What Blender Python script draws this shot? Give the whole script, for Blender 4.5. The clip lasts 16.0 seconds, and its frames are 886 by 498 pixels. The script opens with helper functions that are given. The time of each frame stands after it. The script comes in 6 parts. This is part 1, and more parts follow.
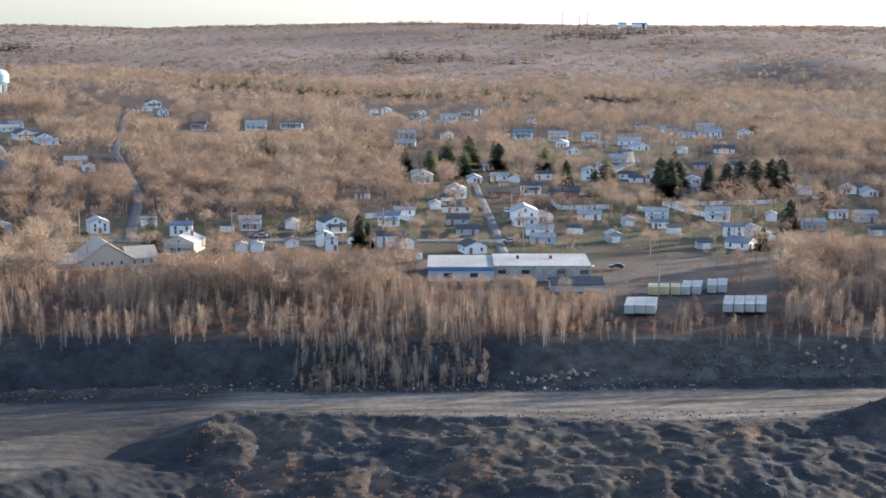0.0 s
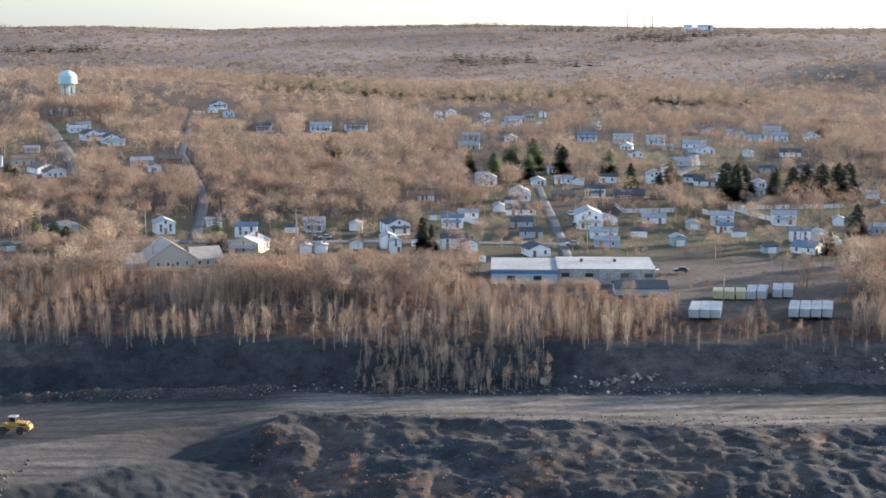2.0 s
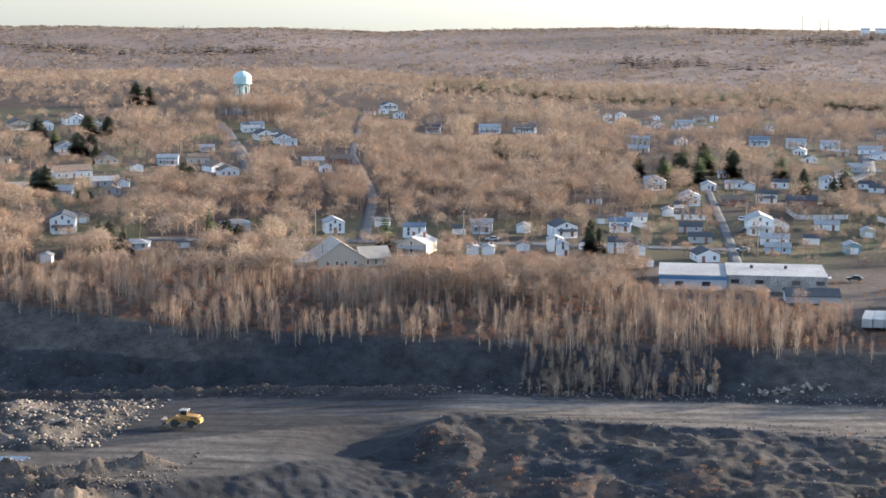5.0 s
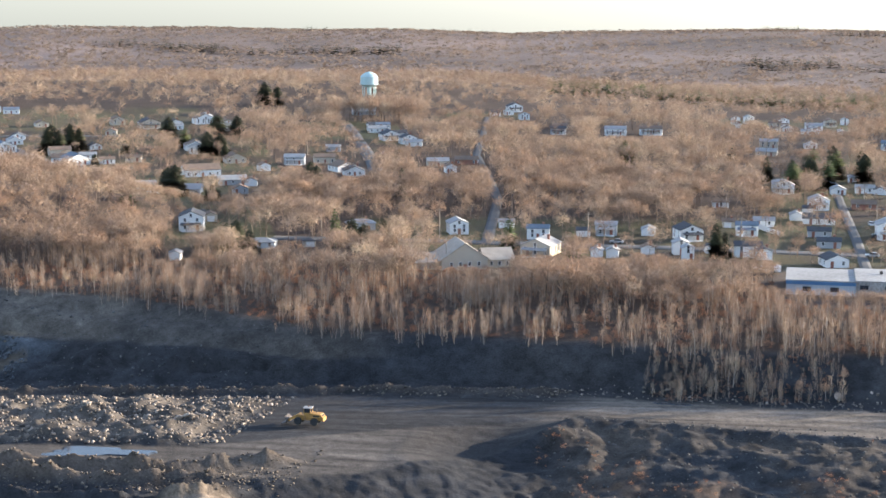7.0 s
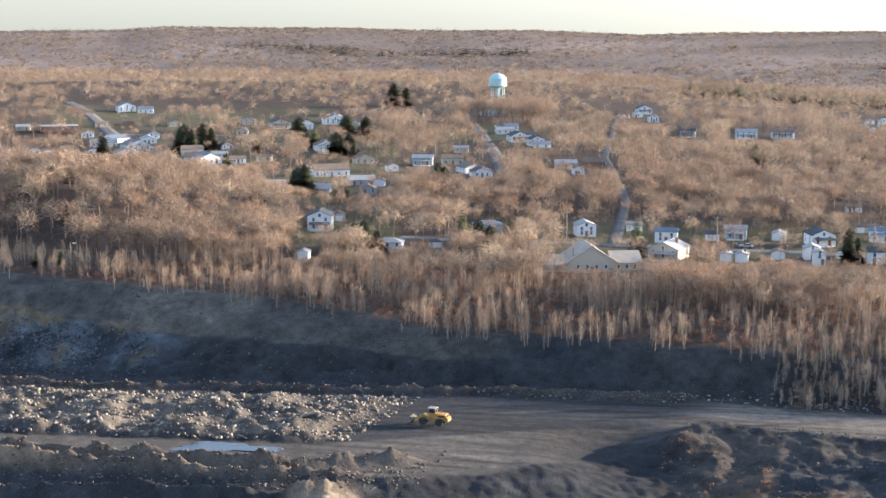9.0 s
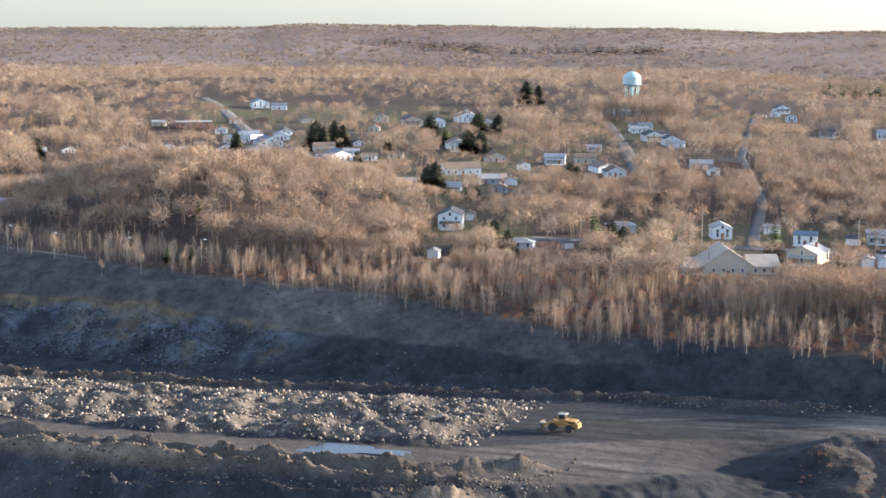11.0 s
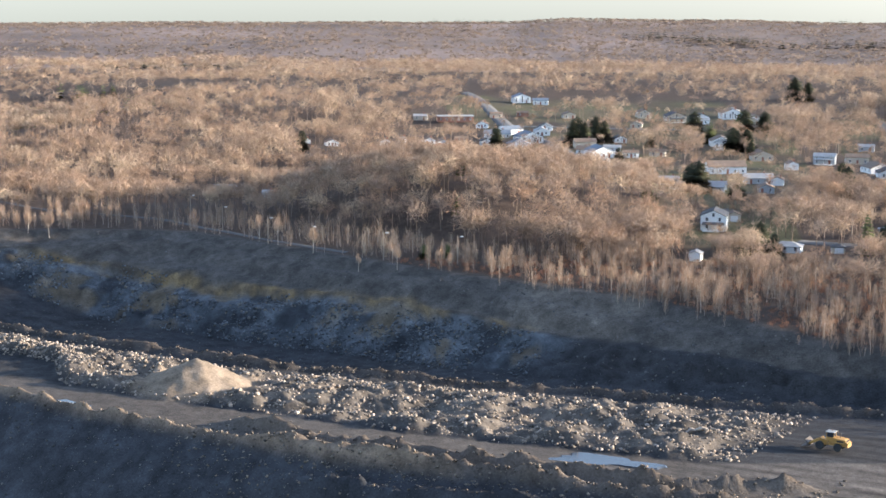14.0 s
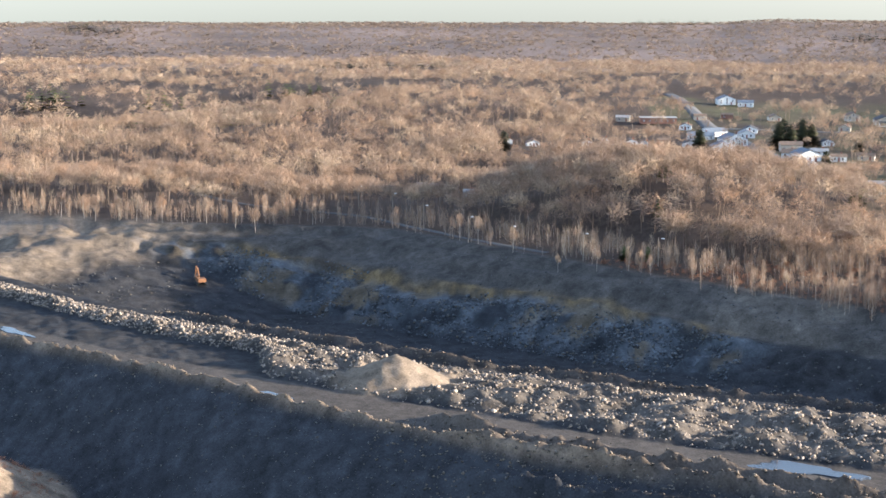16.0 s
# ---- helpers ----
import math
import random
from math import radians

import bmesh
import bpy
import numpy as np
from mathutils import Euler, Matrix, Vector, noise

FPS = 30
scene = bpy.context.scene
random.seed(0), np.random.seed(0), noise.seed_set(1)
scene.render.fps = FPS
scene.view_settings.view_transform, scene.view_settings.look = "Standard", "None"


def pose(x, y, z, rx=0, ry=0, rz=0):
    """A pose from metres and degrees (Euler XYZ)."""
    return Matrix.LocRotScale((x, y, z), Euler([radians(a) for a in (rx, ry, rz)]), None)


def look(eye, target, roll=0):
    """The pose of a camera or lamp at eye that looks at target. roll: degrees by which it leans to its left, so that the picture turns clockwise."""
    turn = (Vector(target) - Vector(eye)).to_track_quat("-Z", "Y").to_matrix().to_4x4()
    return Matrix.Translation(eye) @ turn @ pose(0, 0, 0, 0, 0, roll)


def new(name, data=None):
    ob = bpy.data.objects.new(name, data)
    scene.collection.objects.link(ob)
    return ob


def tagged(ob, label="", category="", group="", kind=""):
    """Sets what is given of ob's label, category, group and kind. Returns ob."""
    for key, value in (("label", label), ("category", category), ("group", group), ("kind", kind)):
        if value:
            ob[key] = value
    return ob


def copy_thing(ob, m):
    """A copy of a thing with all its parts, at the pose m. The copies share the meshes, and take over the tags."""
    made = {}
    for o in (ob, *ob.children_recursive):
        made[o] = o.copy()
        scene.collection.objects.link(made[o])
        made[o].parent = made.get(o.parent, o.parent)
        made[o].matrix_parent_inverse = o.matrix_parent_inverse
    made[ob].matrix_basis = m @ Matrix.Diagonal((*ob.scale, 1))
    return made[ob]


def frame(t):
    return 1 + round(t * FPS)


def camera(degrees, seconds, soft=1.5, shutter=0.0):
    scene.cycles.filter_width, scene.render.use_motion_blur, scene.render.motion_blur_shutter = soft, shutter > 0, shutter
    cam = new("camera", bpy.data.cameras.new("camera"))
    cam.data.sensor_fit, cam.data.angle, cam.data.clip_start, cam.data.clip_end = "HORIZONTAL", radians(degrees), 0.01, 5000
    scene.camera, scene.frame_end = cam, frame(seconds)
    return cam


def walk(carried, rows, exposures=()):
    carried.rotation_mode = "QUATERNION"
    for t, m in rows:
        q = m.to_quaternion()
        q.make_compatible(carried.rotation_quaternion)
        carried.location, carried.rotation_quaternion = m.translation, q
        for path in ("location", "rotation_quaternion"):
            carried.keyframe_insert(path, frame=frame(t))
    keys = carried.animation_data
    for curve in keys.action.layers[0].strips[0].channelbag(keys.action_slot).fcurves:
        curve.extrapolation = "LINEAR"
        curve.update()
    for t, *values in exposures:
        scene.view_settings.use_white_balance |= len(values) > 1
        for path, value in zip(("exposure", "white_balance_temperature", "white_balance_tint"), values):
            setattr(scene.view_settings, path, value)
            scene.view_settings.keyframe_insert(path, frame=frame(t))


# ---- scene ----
cam = camera(30.396, 16.0, soft=1.6)
ROWS = [
    (0.0, -0.00, 0.00, 80.00, 0.017, -8.962, -0.054),
    (0.5, -0.03, 0.03, 80.05, 0.422, -8.950, -0.051),
    (1.0, -0.06, 0.14, 80.00, 0.779, -8.928, -0.046),
    (1.5, -0.10, 0.23, 80.03, 1.381, -8.909, -0.023),
    (2.0, -0.11, 0.21, 80.08, 2.263, -8.890, -0.037),
    (2.5, -0.16, 0.24, 80.11, 3.236, -8.880, -0.005),
    (3.0, -0.14, 0.28, 80.09, 4.051, -8.877, 0.004),
    (3.5, -0.10, 0.37, 80.00, 4.990, -8.844, -0.015),
    (4.0, -0.17, 0.45, 80.02, 6.045, -8.831, -0.002),
    (6.5, -0.26, 0.69, 80.12, 11.460, -8.777, 0.031),
    (7.0, -0.23, 0.72, 80.13, 12.585, -8.773, 0.033),
    (7.5, -0.25, 0.73, 80.10, 13.698, -8.755, 0.065),
    (8.0, -0.17, 0.60, 80.10, 14.847, -8.736, 0.055),
    (8.5, -0.15, 0.55, 80.10, 15.965, -8.723, 0.053),
    (9.0, -0.38, 1.05, 80.10, 17.078, -8.725, 0.059),
    (11.5, -4.69, 11.80, 79.66, 22.930, -8.886, 0.086),
    (12.0, -6.78, 16.23, 79.56, 24.178, -8.977, 0.050),
    (12.5, -7.65, 18.24, 79.41, 25.455, -9.012, 0.037),
    (13.0, -7.76, 18.51, 79.38, 26.945, -9.011, 0.022),
    (13.5, -7.77, 18.34, 79.39, 28.819, -9.017, 0.001),
    (14.0, -7.81, 18.24, 79.42, 30.884, -9.003, -0.019),
    (14.5, -7.89, 18.18, 79.45, 32.740, -9.000, -0.014),
    (15.0, -7.94, 18.12, 79.36, 34.454, -8.990, -0.044),
    (15.5, -7.99, 18.06, 79.33, 36.194, -8.985, -0.043),
    (16.0, -7.89, 18.06, 79.27, 37.960, -8.974, -0.035),
]
walk(cam, [(t, pose(x, y, z, 90 + pitch, 0, yaw) @ pose(0, 0, 0, 0, 0, roll)) for t, x, y, z, yaw, pitch, roll in ROWS],
     exposures=[(0.0, 1.78, 5400, 10), (7.0, 1.9, 5550, 10), (16.0, 1.97, 5500, 10)])

# ---- sky and sun ----
SUN_AZ, SUN_EL = 58.0, 10.0
world = bpy.data.worlds.new("sky")
scene.world = world
world.use_nodes = True
wn = world.node_tree.nodes
sky = wn.new("ShaderNodeTexSky")
sky.sky_type = "NISHITA"
sky.sun_disc = False
sky.sun_elevation, sky.sun_rotation = radians(SUN_EL), radians(SUN_AZ)
sky.air_density, sky.dust_density, sky.ozone_density = 1.0, 0.7, 2.5
wn["Background"].inputs["Strength"].default_value = 0.128
thin = wn.new("ShaderNodeHueSaturation")  # thin high haze pales the sky
thin.inputs["Saturation"].default_value = 0.6
world.node_tree.links.new(sky.outputs[0], thin.inputs["Color"])
world.node_tree.links.new(thin.outputs[0], wn["Background"].inputs[0])
lamp = bpy.data.lights.new("sun", "SUN")
lamp.energy, lamp.angle, lamp.color = 5.0, radians(0.6), (1.0, 0.78, 0.53)
sun = new("sun", lamp)
a, e = radians(SUN_AZ), radians(SUN_EL)
sun.matrix_world = look((math.sin(a) * math.cos(e) * 900, math.cos(a) * math.cos(e) * 900, math.sin(e) * 900), (0, 0, 0))


# ---- noise and mesh helpers ----
TABLE = np.random.RandomState(7).rand(256, 256)


def vnoise(x, y, scale, seed=0):
    """Smooth value noise, 0 to 1."""
    u, v = np.asarray(x) / scale + 17.3 * seed + 500, np.asarray(y) / scale + 31.7 * seed + 500
    i, j = np.floor(u).astype(int), np.floor(v).astype(int)
    f, g = u - i, v - j
    f, g = f * f * (3 - 2 * f), g * g * (3 - 2 * g)
    t = lambda p, q: TABLE[p & 255, q & 255]
    return (t(i, j) * (1 - f) + t(i + 1, j) * f) * (1 - g) + (t(i, j + 1) * (1 - f) + t(i + 1, j + 1) * f) * g


def fractal(x, y, scale, seed=0, octaves=4):
    total, amp, norm = 0.0, 1.0, 0.0
    for k in range(octaves):
        total = total + amp * vnoise(x, y, scale / 2.03**k, seed + k)
        norm, amp = norm + amp, amp * 0.5
    return total / norm


def sheet(name, verts, faces, mats, tone=None, colour=None, smooth=False, mat_index=None, facing=None):
    """A mesh object from numpy arrays of places and of triangles or quads."""
    me = bpy.data.meshes.new(name)
    n = faces.shape[1]
    me.vertices.add(len(verts))
    me.vertices.foreach_set("co", np.ascontiguousarray(verts, dtype=np.float32).ravel())
    me.loops.add(faces.size)
    me.loops.foreach_set("vertex_index", np.ascontiguousarray(faces, dtype=np.int32).ravel())
    me.polygons.add(len(faces))
    me.polygons.foreach_set("loop_start", np.arange(0, faces.size, n, dtype=np.int32))
    if smooth:
        me.polygons.foreach_set("use_smooth", np.ones(len(faces), dtype=bool))
    for m in mats:
        me.materials.append(m)
    if mat_index is not None:
        me.polygons.foreach_set("material_index", np.ascontiguousarray(mat_index, dtype=np.int32))
    if tone is not None:
        me.attributes.new("tone", "FLOAT", "POINT").data.foreach_set("value", np.ascontiguousarray(tone, dtype=np.float32))
    if facing is not None:
        me.attributes.new("facing", "FLOAT_VECTOR", "POINT").data.foreach_set("vector", np.ascontiguousarray(facing, dtype=np.float32).ravel())
    if colour is not None:
        me.attributes.new("base", "FLOAT_COLOR", "POINT").data.foreach_set("color", np.ascontiguousarray(colour, dtype=np.float32).ravel())
    me.update(calc_edges=True)
    return me


def smoothstep(t):
    t = np.clip(t, 0, 1)
    return t * t * (3 - 2 * t)


def inside(poly, x, y):
    """Which of the points lie in a polygon."""
    hit = np.zeros(np.shape(x), bool)
    for (xa, ya), (xb, yb) in zip(poly, poly[1:] + poly[:1]):
        if ya != yb:
            hit ^= ((ya > y) != (yb > y)) & (x < (xb - xa) * (y - ya) / (yb - ya) + xa)
    return hit


# ---- materials ----
def material(name):
    m = bpy.data.materials.new(name)
    m.use_nodes = True
    nodes = m.node_tree.nodes
    return m, nodes, m.node_tree.links, nodes["Principled BSDF"]


def plain(name, rgb, rough=0.8, metal=0.0, grain=0.25, scale=1.2, bump=0.0, streak=None):
    """A surface with stains at two scales."""
    m, nodes, links, bsdf = material(name)
    bsdf.inputs["Roughness"].default_value, bsdf.inputs["Metallic"].default_value = rough, metal
    geo = nodes.new("ShaderNodeTexCoord")
    big, small = nodes.new("ShaderNodeTexNoise"), nodes.new("ShaderNodeTexNoise")
    big.inputs["Scale"].default_value, small.inputs["Scale"].default_value = 0.35 * scale, 4.0 * scale
    big.inputs["Detail"].default_value = small.inputs["Detail"].default_value = 5
    src = geo.outputs["Object"]
    if streak:
        mp = nodes.new("ShaderNodeMapping")
        mp.inputs["Scale"].default_value = streak
        links.new(src, mp.inputs[0])
        src = mp.outputs[0]
    links.new(src, big.inputs["Vector"])
    links.new(src, small.inputs["Vector"])
    add = nodes.new("ShaderNodeMath")
    add.operation = "ADD"
    links.new(big.outputs[0], add.inputs[0])
    links.new(small.outputs[0], add.inputs[1])
    span = nodes.new("ShaderNodeMapRange")
    span.inputs["From Min"].default_value, span.inputs["From Max"].default_value = 0.6, 1.4
    span.inputs["To Min"].default_value, span.inputs["To Max"].default_value = 1 - grain, 1 + grain
    links.new(add.outputs[0], span.inputs[0])
    mul = nodes.new("ShaderNodeVectorMath")
    mul.operation = "SCALE"
    mul.inputs[0].default_value = rgb
    links.new(span.outputs[0], mul.inputs["Scale"])
    links.new(mul.outputs[0], bsdf.inputs["Base Color"])
    if bump:
        b = nodes.new("ShaderNodeBump")
        b.inputs["Strength"].default_value, b.inputs["Distance"].default_value = bump, 0.2
        links.new(small.outputs[0], b.inputs["Height"])
        links.new(b.outputs[0], bsdf.inputs["Normal"])
    return m


def ground_material():
    """Earth: its colour lies on the sheet, with gravel grain and relief over it."""
    m, nodes, links, bsdf = material("earth")
    bsdf.inputs["Roughness"].default_value = 0.95
    bsdf.inputs["Specular IOR Level"].default_value = 0.15
    base = nodes.new("ShaderNodeAttribute")
    base.attribute_name = "base"
    geo = nodes.new("ShaderNodeNewGeometry")
    total = None
    for scale, weight in ((0.06, 0.6), (0.5, 1.2), (2.4, 1.4)):
        tex = nodes.new("ShaderNodeTexNoise")
        tex.inputs["Scale"].default_value, tex.inputs["Detail"].default_value = scale, 6
        links.new(geo.outputs["Position"], tex.inputs["Vector"])
        mul = nodes.new("ShaderNodeMath")
        mul.operation = "MULTIPLY_ADD"
        links.new(tex.outputs[0], mul.inputs[0])
        mul.inputs[1].default_value = weight
        if total is None:
            mul.inputs[2].default_value = -0.6
        else:
            links.new(total, mul.inputs[2])
        total = mul.outputs[0]
        fine = tex
    scale = nodes.new("ShaderNodeVectorMath")
    scale.operation = "SCALE"
    floor_ = nodes.new("ShaderNodeMath")
    floor_.operation = "MAXIMUM"
    floor_.inputs[1].default_value = 0.25
    links.new(total, floor_.inputs[0])
    links.new(base.outputs["Color"], scale.inputs[0])
    links.new(floor_.outputs[0], scale.inputs["Scale"])
    links.new(scale.outputs[0], bsdf.inputs["Base Color"])
    bump = nodes.new("ShaderNodeBump")
    bump.inputs["Strength"].default_value, bump.inputs["Distance"].default_value = 0.3, 0.3
    links.new(fine.outputs[0], bump.inputs["Height"])
    links.new(bump.outputs[0], bsdf.inputs["Normal"])
    return m


def toned(name, stops, rough=0.9, spread=0.3, thin=0.0, rounded=False):
    """Bark, twigs, needles or stones: each plant or stone takes its own tone."""
    m, nodes, links, bsdf = material(name)
    bsdf.inputs["Roughness"].default_value = rough
    bsdf.inputs["Specular IOR Level"].default_value = 0.1
    tone = nodes.new("ShaderNodeAttribute")
    tone.attribute_name = "tone"
    own = nodes.new("ShaderNodeObjectInfo")
    mix = nodes.new("ShaderNodeMath")
    mix.operation = "ADD"
    links.new(tone.outputs["Fac"], mix.inputs[0])
    links.new(own.outputs["Random"], mix.inputs[1])
    wrap = nodes.new("ShaderNodeMath")
    wrap.operation = "FRACT"
    links.new(mix.outputs[0], wrap.inputs[0])
    ramp = nodes.new("ShaderNodeValToRGB")
    while len(ramp.color_ramp.elements) < len(stops):
        ramp.color_ramp.elements.new(0.5)
    for k, (el, rgb) in enumerate(zip(ramp.color_ramp.elements, stops)):
        el.position, el.color = k / (len(stops) - 1), (*rgb, 1)
    links.new(wrap.outputs[0], ramp.inputs[0])
    geo = nodes.new("ShaderNodeNewGeometry")
    span = nodes.new("ShaderNodeMapRange")
    span.inputs["To Min"].default_value, span.inputs["To Max"].default_value = 1 - spread, 1 + spread
    links.new(geo.outputs["Random Per Island"], span.inputs[0])
    mul = nodes.new("ShaderNodeVectorMath")
    mul.operation = "SCALE"
    links.new(ramp.outputs[0], mul.inputs[0])
    links.new(span.outputs[0], mul.inputs["Scale"])
    links.new(mul.outputs[0], bsdf.inputs["Base Color"])
    normal = None
    if rounded:  # twigs and needles too fine to build take the light as one rounded crown
        lean, turn_ = nodes.new("ShaderNodeAttribute"), nodes.new("ShaderNodeVectorTransform")
        lean.attribute_name = "facing"
        turn_.vector_type, turn_.convert_from, turn_.convert_to = "NORMAL", "OBJECT", "WORLD"
        links.new(lean.outputs["Vector"], turn_.inputs[0])
        normal = turn_.outputs[0]
        links.new(normal, bsdf.inputs["Normal"])
    if thin:  # light passes through tufts of twigs
        through_light, blend = nodes.new("ShaderNodeBsdfTranslucent"), nodes.new("ShaderNodeMixShader")
        blend.inputs[0].default_value = thin
        links.new(mul.outputs[0], through_light.inputs["Color"])
        links.new(bsdf.outputs[0], blend.inputs[1])
        if normal:
            links.new(normal, through_light.inputs["Normal"])
        links.new(through_light.outputs[0], blend.inputs[2])
        links.new(blend.outputs[0], nodes["Material Output"].inputs["Surface"])
    return m


EARTH = ground_material()
TWIG = toned("bare_twigs", [(0.21, 0.15, 0.115), (0.36, 0.262, 0.185), (0.26, 0.18, 0.13), (0.46, 0.35, 0.24), (0.29, 0.22, 0.17), (0.37, 0.24, 0.155)], spread=0.25, thin=0.2)
BARK = toned("grey_bark", [(0.15, 0.115, 0.09), (0.21, 0.165, 0.13), (0.13, 0.10, 0.085)])
BIRCH = toned("pale_bark", [(0.38, 0.32, 0.26), (0.46, 0.40, 0.33), (0.30, 0.25, 0.21)])
FARWOOD = toned("far_wood", [(0.11, 0.09, 0.076), (0.24, 0.183, 0.14), (0.18, 0.142, 0.115), (0.29, 0.22, 0.165), (0.14, 0.113, 0.10)], spread=0.12, thin=0.42)
NEEDLE = toned("needles", [(0.044, 0.05, 0.028), (0.07, 0.07, 0.036), (0.055, 0.058, 0.034)], rounded=True)
PINE = toned("pale_needles", [(0.11, 0.13, 0.045), (0.09, 0.115, 0.045), (0.13, 0.14, 0.05)], rounded=True)
STONE = toned("rubble_stone", [(0.21, 0.175, 0.14), (0.33, 0.275, 0.22), (0.12, 0.105, 0.092), (0.34, 0.285, 0.235), (0.10, 0.092, 0.084), (0.26, 0.215, 0.17)])
BANKSTONE = toned("bank_stone", [(0.13, 0.108, 0.085), (0.2, 0.165, 0.13), (0.075, 0.068, 0.062), (0.24, 0.2, 0.155), (0.05, 0.048, 0.046), (0.16, 0.13, 0.10)])
FACESTONE = toned("blue_grey_rock", [(0.085, 0.092, 0.102), (0.15, 0.158, 0.17), (0.055, 0.06, 0.067), (0.125, 0.132, 0.142), (0.135, 0.112, 0.08)])
DARKSTONE = toned("shale_stone", [(0.075, 0.075, 0.078), (0.12, 0.115, 0.11), (0.055, 0.056, 0.06), (0.14, 0.125, 0.11), (0.10, 0.10, 0.105)])
BRUSH = toned("dry_brush", [(0.30, 0.16, 0.095), (0.22, 0.12, 0.08), (0.34, 0.205, 0.13)], thin=0.35)
PAINT = {
    "white": plain("white_siding", (0.80, 0.80, 0.78), 0.6, grain=0.10, streak=(1, 1, 14)),
    "beige": plain("beige_siding", (0.52, 0.45, 0.35), 0.7, grain=0.15, streak=(1, 1, 14)),
    "grey": plain("grey_siding", (0.40, 0.41, 0.42), 0.7, grain=0.15, streak=(1, 1, 14)),
    "blue": plain("pale_blue_siding", (0.36, 0.47, 0.58), 0.7, grain=0.12, streak=(1, 1, 14)),
    "teal": plain("teal_siding", (0.22, 0.34, 0.36), 0.7, grain=0.15, streak=(1, 1, 14)),
    "brick": plain("red_brown_brick", (0.28, 0.14, 0.10), 0.9, grain=0.25, streak=(1, 1, 4)),
}
ROOF = {
    "grey": plain("grey_shingles", (0.35, 0.345, 0.335), 0.9, grain=0.3, bump=0.2),
    "dark": plain("dark_shingles", (0.07, 0.072, 0.08), 0.9, grain=0.3, bump=0.2),
    "brown": plain("brown_shingles", (0.20, 0.145, 0.105), 0.9, grain=0.3, bump=0.2),
    "tan": plain("pale_tan_shingles", (0.42, 0.36, 0.29), 0.85, grain=0.25, bump=0.2),
    "blue": plain("slate_blue_shingles", (0.155, 0.185, 0.225), 0.8, grain=0.3, bump=0.2),
    "metal": plain("metal_roofing", (0.30, 0.31, 0.33), 0.4, 0.5, grain=0.2),
}
GLASS = plain("window_glass", (0.03, 0.035, 0.045), 0.12, grain=0.2)
TRIM = plain("white_trim", (0.78, 0.78, 0.76), 0.5, grain=0.08)
ASPHALT = plain("worn_asphalt", (0.095, 0.093, 0.093), 0.9, grain=0.25, scale=0.3)
CLAD = plain("dull_white_cladding", (0.42, 0.46, 0.50), 0.6, grain=0.2, streak=(6, 6, 0.4))
CONCRETE = plain("weathered_concrete", (0.30, 0.285, 0.265), 0.9, grain=0.85, scale=0.8, streak=(1, 1, 0.5))
BLUE_METAL = plain("blue_metal_sheet", (0.10, 0.20, 0.36), 0.45, 0.2, grain=0.2)
PALE_ROOF = plain("pale_flat_roof", (0.30, 0.295, 0.285), 0.85, grain=0.35, scale=0.25)
RUST = plain("dusty_orange_paint", (0.26, 0.12, 0.05), 0.7, grain=0.4)
YELLOW = plain("yellow_machine_paint", (0.38, 0.21, 0.05), 0.6, grain=0.45)
RUBBER = plain("tyre_rubber", (0.03, 0.03, 0.03), 0.9, grain=0.3)
STEEL = plain("worn_steel", (0.09, 0.075, 0.065), 0.7, 0.2, grain=0.4)
TANK = plain("pale_green_tank_paint", (0.44, 0.58, 0.58), 0.45, grain=0.1, scale=0.2)
POLEWOOD = plain("pole_wood", (0.30, 0.25, 0.20), 0.9, grain=0.3)
WATER = plain("standing_water", (0.05, 0.06, 0.075), 0.22, grain=0.1)
CAR_PAINT = {"dark": plain("black_car_paint", (0.03, 0.03, 0.035), 0.3), "white": plain("white_car_paint", (0.72, 0.72, 0.72), 0.3, grain=0.06),
             "red": plain("red_car_paint", (0.30, 0.05, 0.04), 0.3), "silver": plain("silver_car_paint", (0.42, 0.43, 0.45), 0.3, 0.4)}
CREAM = plain("yellow_container_paint", (0.40, 0.33, 0.17), 0.6, grain=0.25)
TRAILER = plain("white_trailer_panel", (0.33, 0.325, 0.31), 0.6, grain=0.3)
CANVAS = plain("charcoal_roofing", (0.06, 0.062, 0.068), 0.8, grain=0.3)

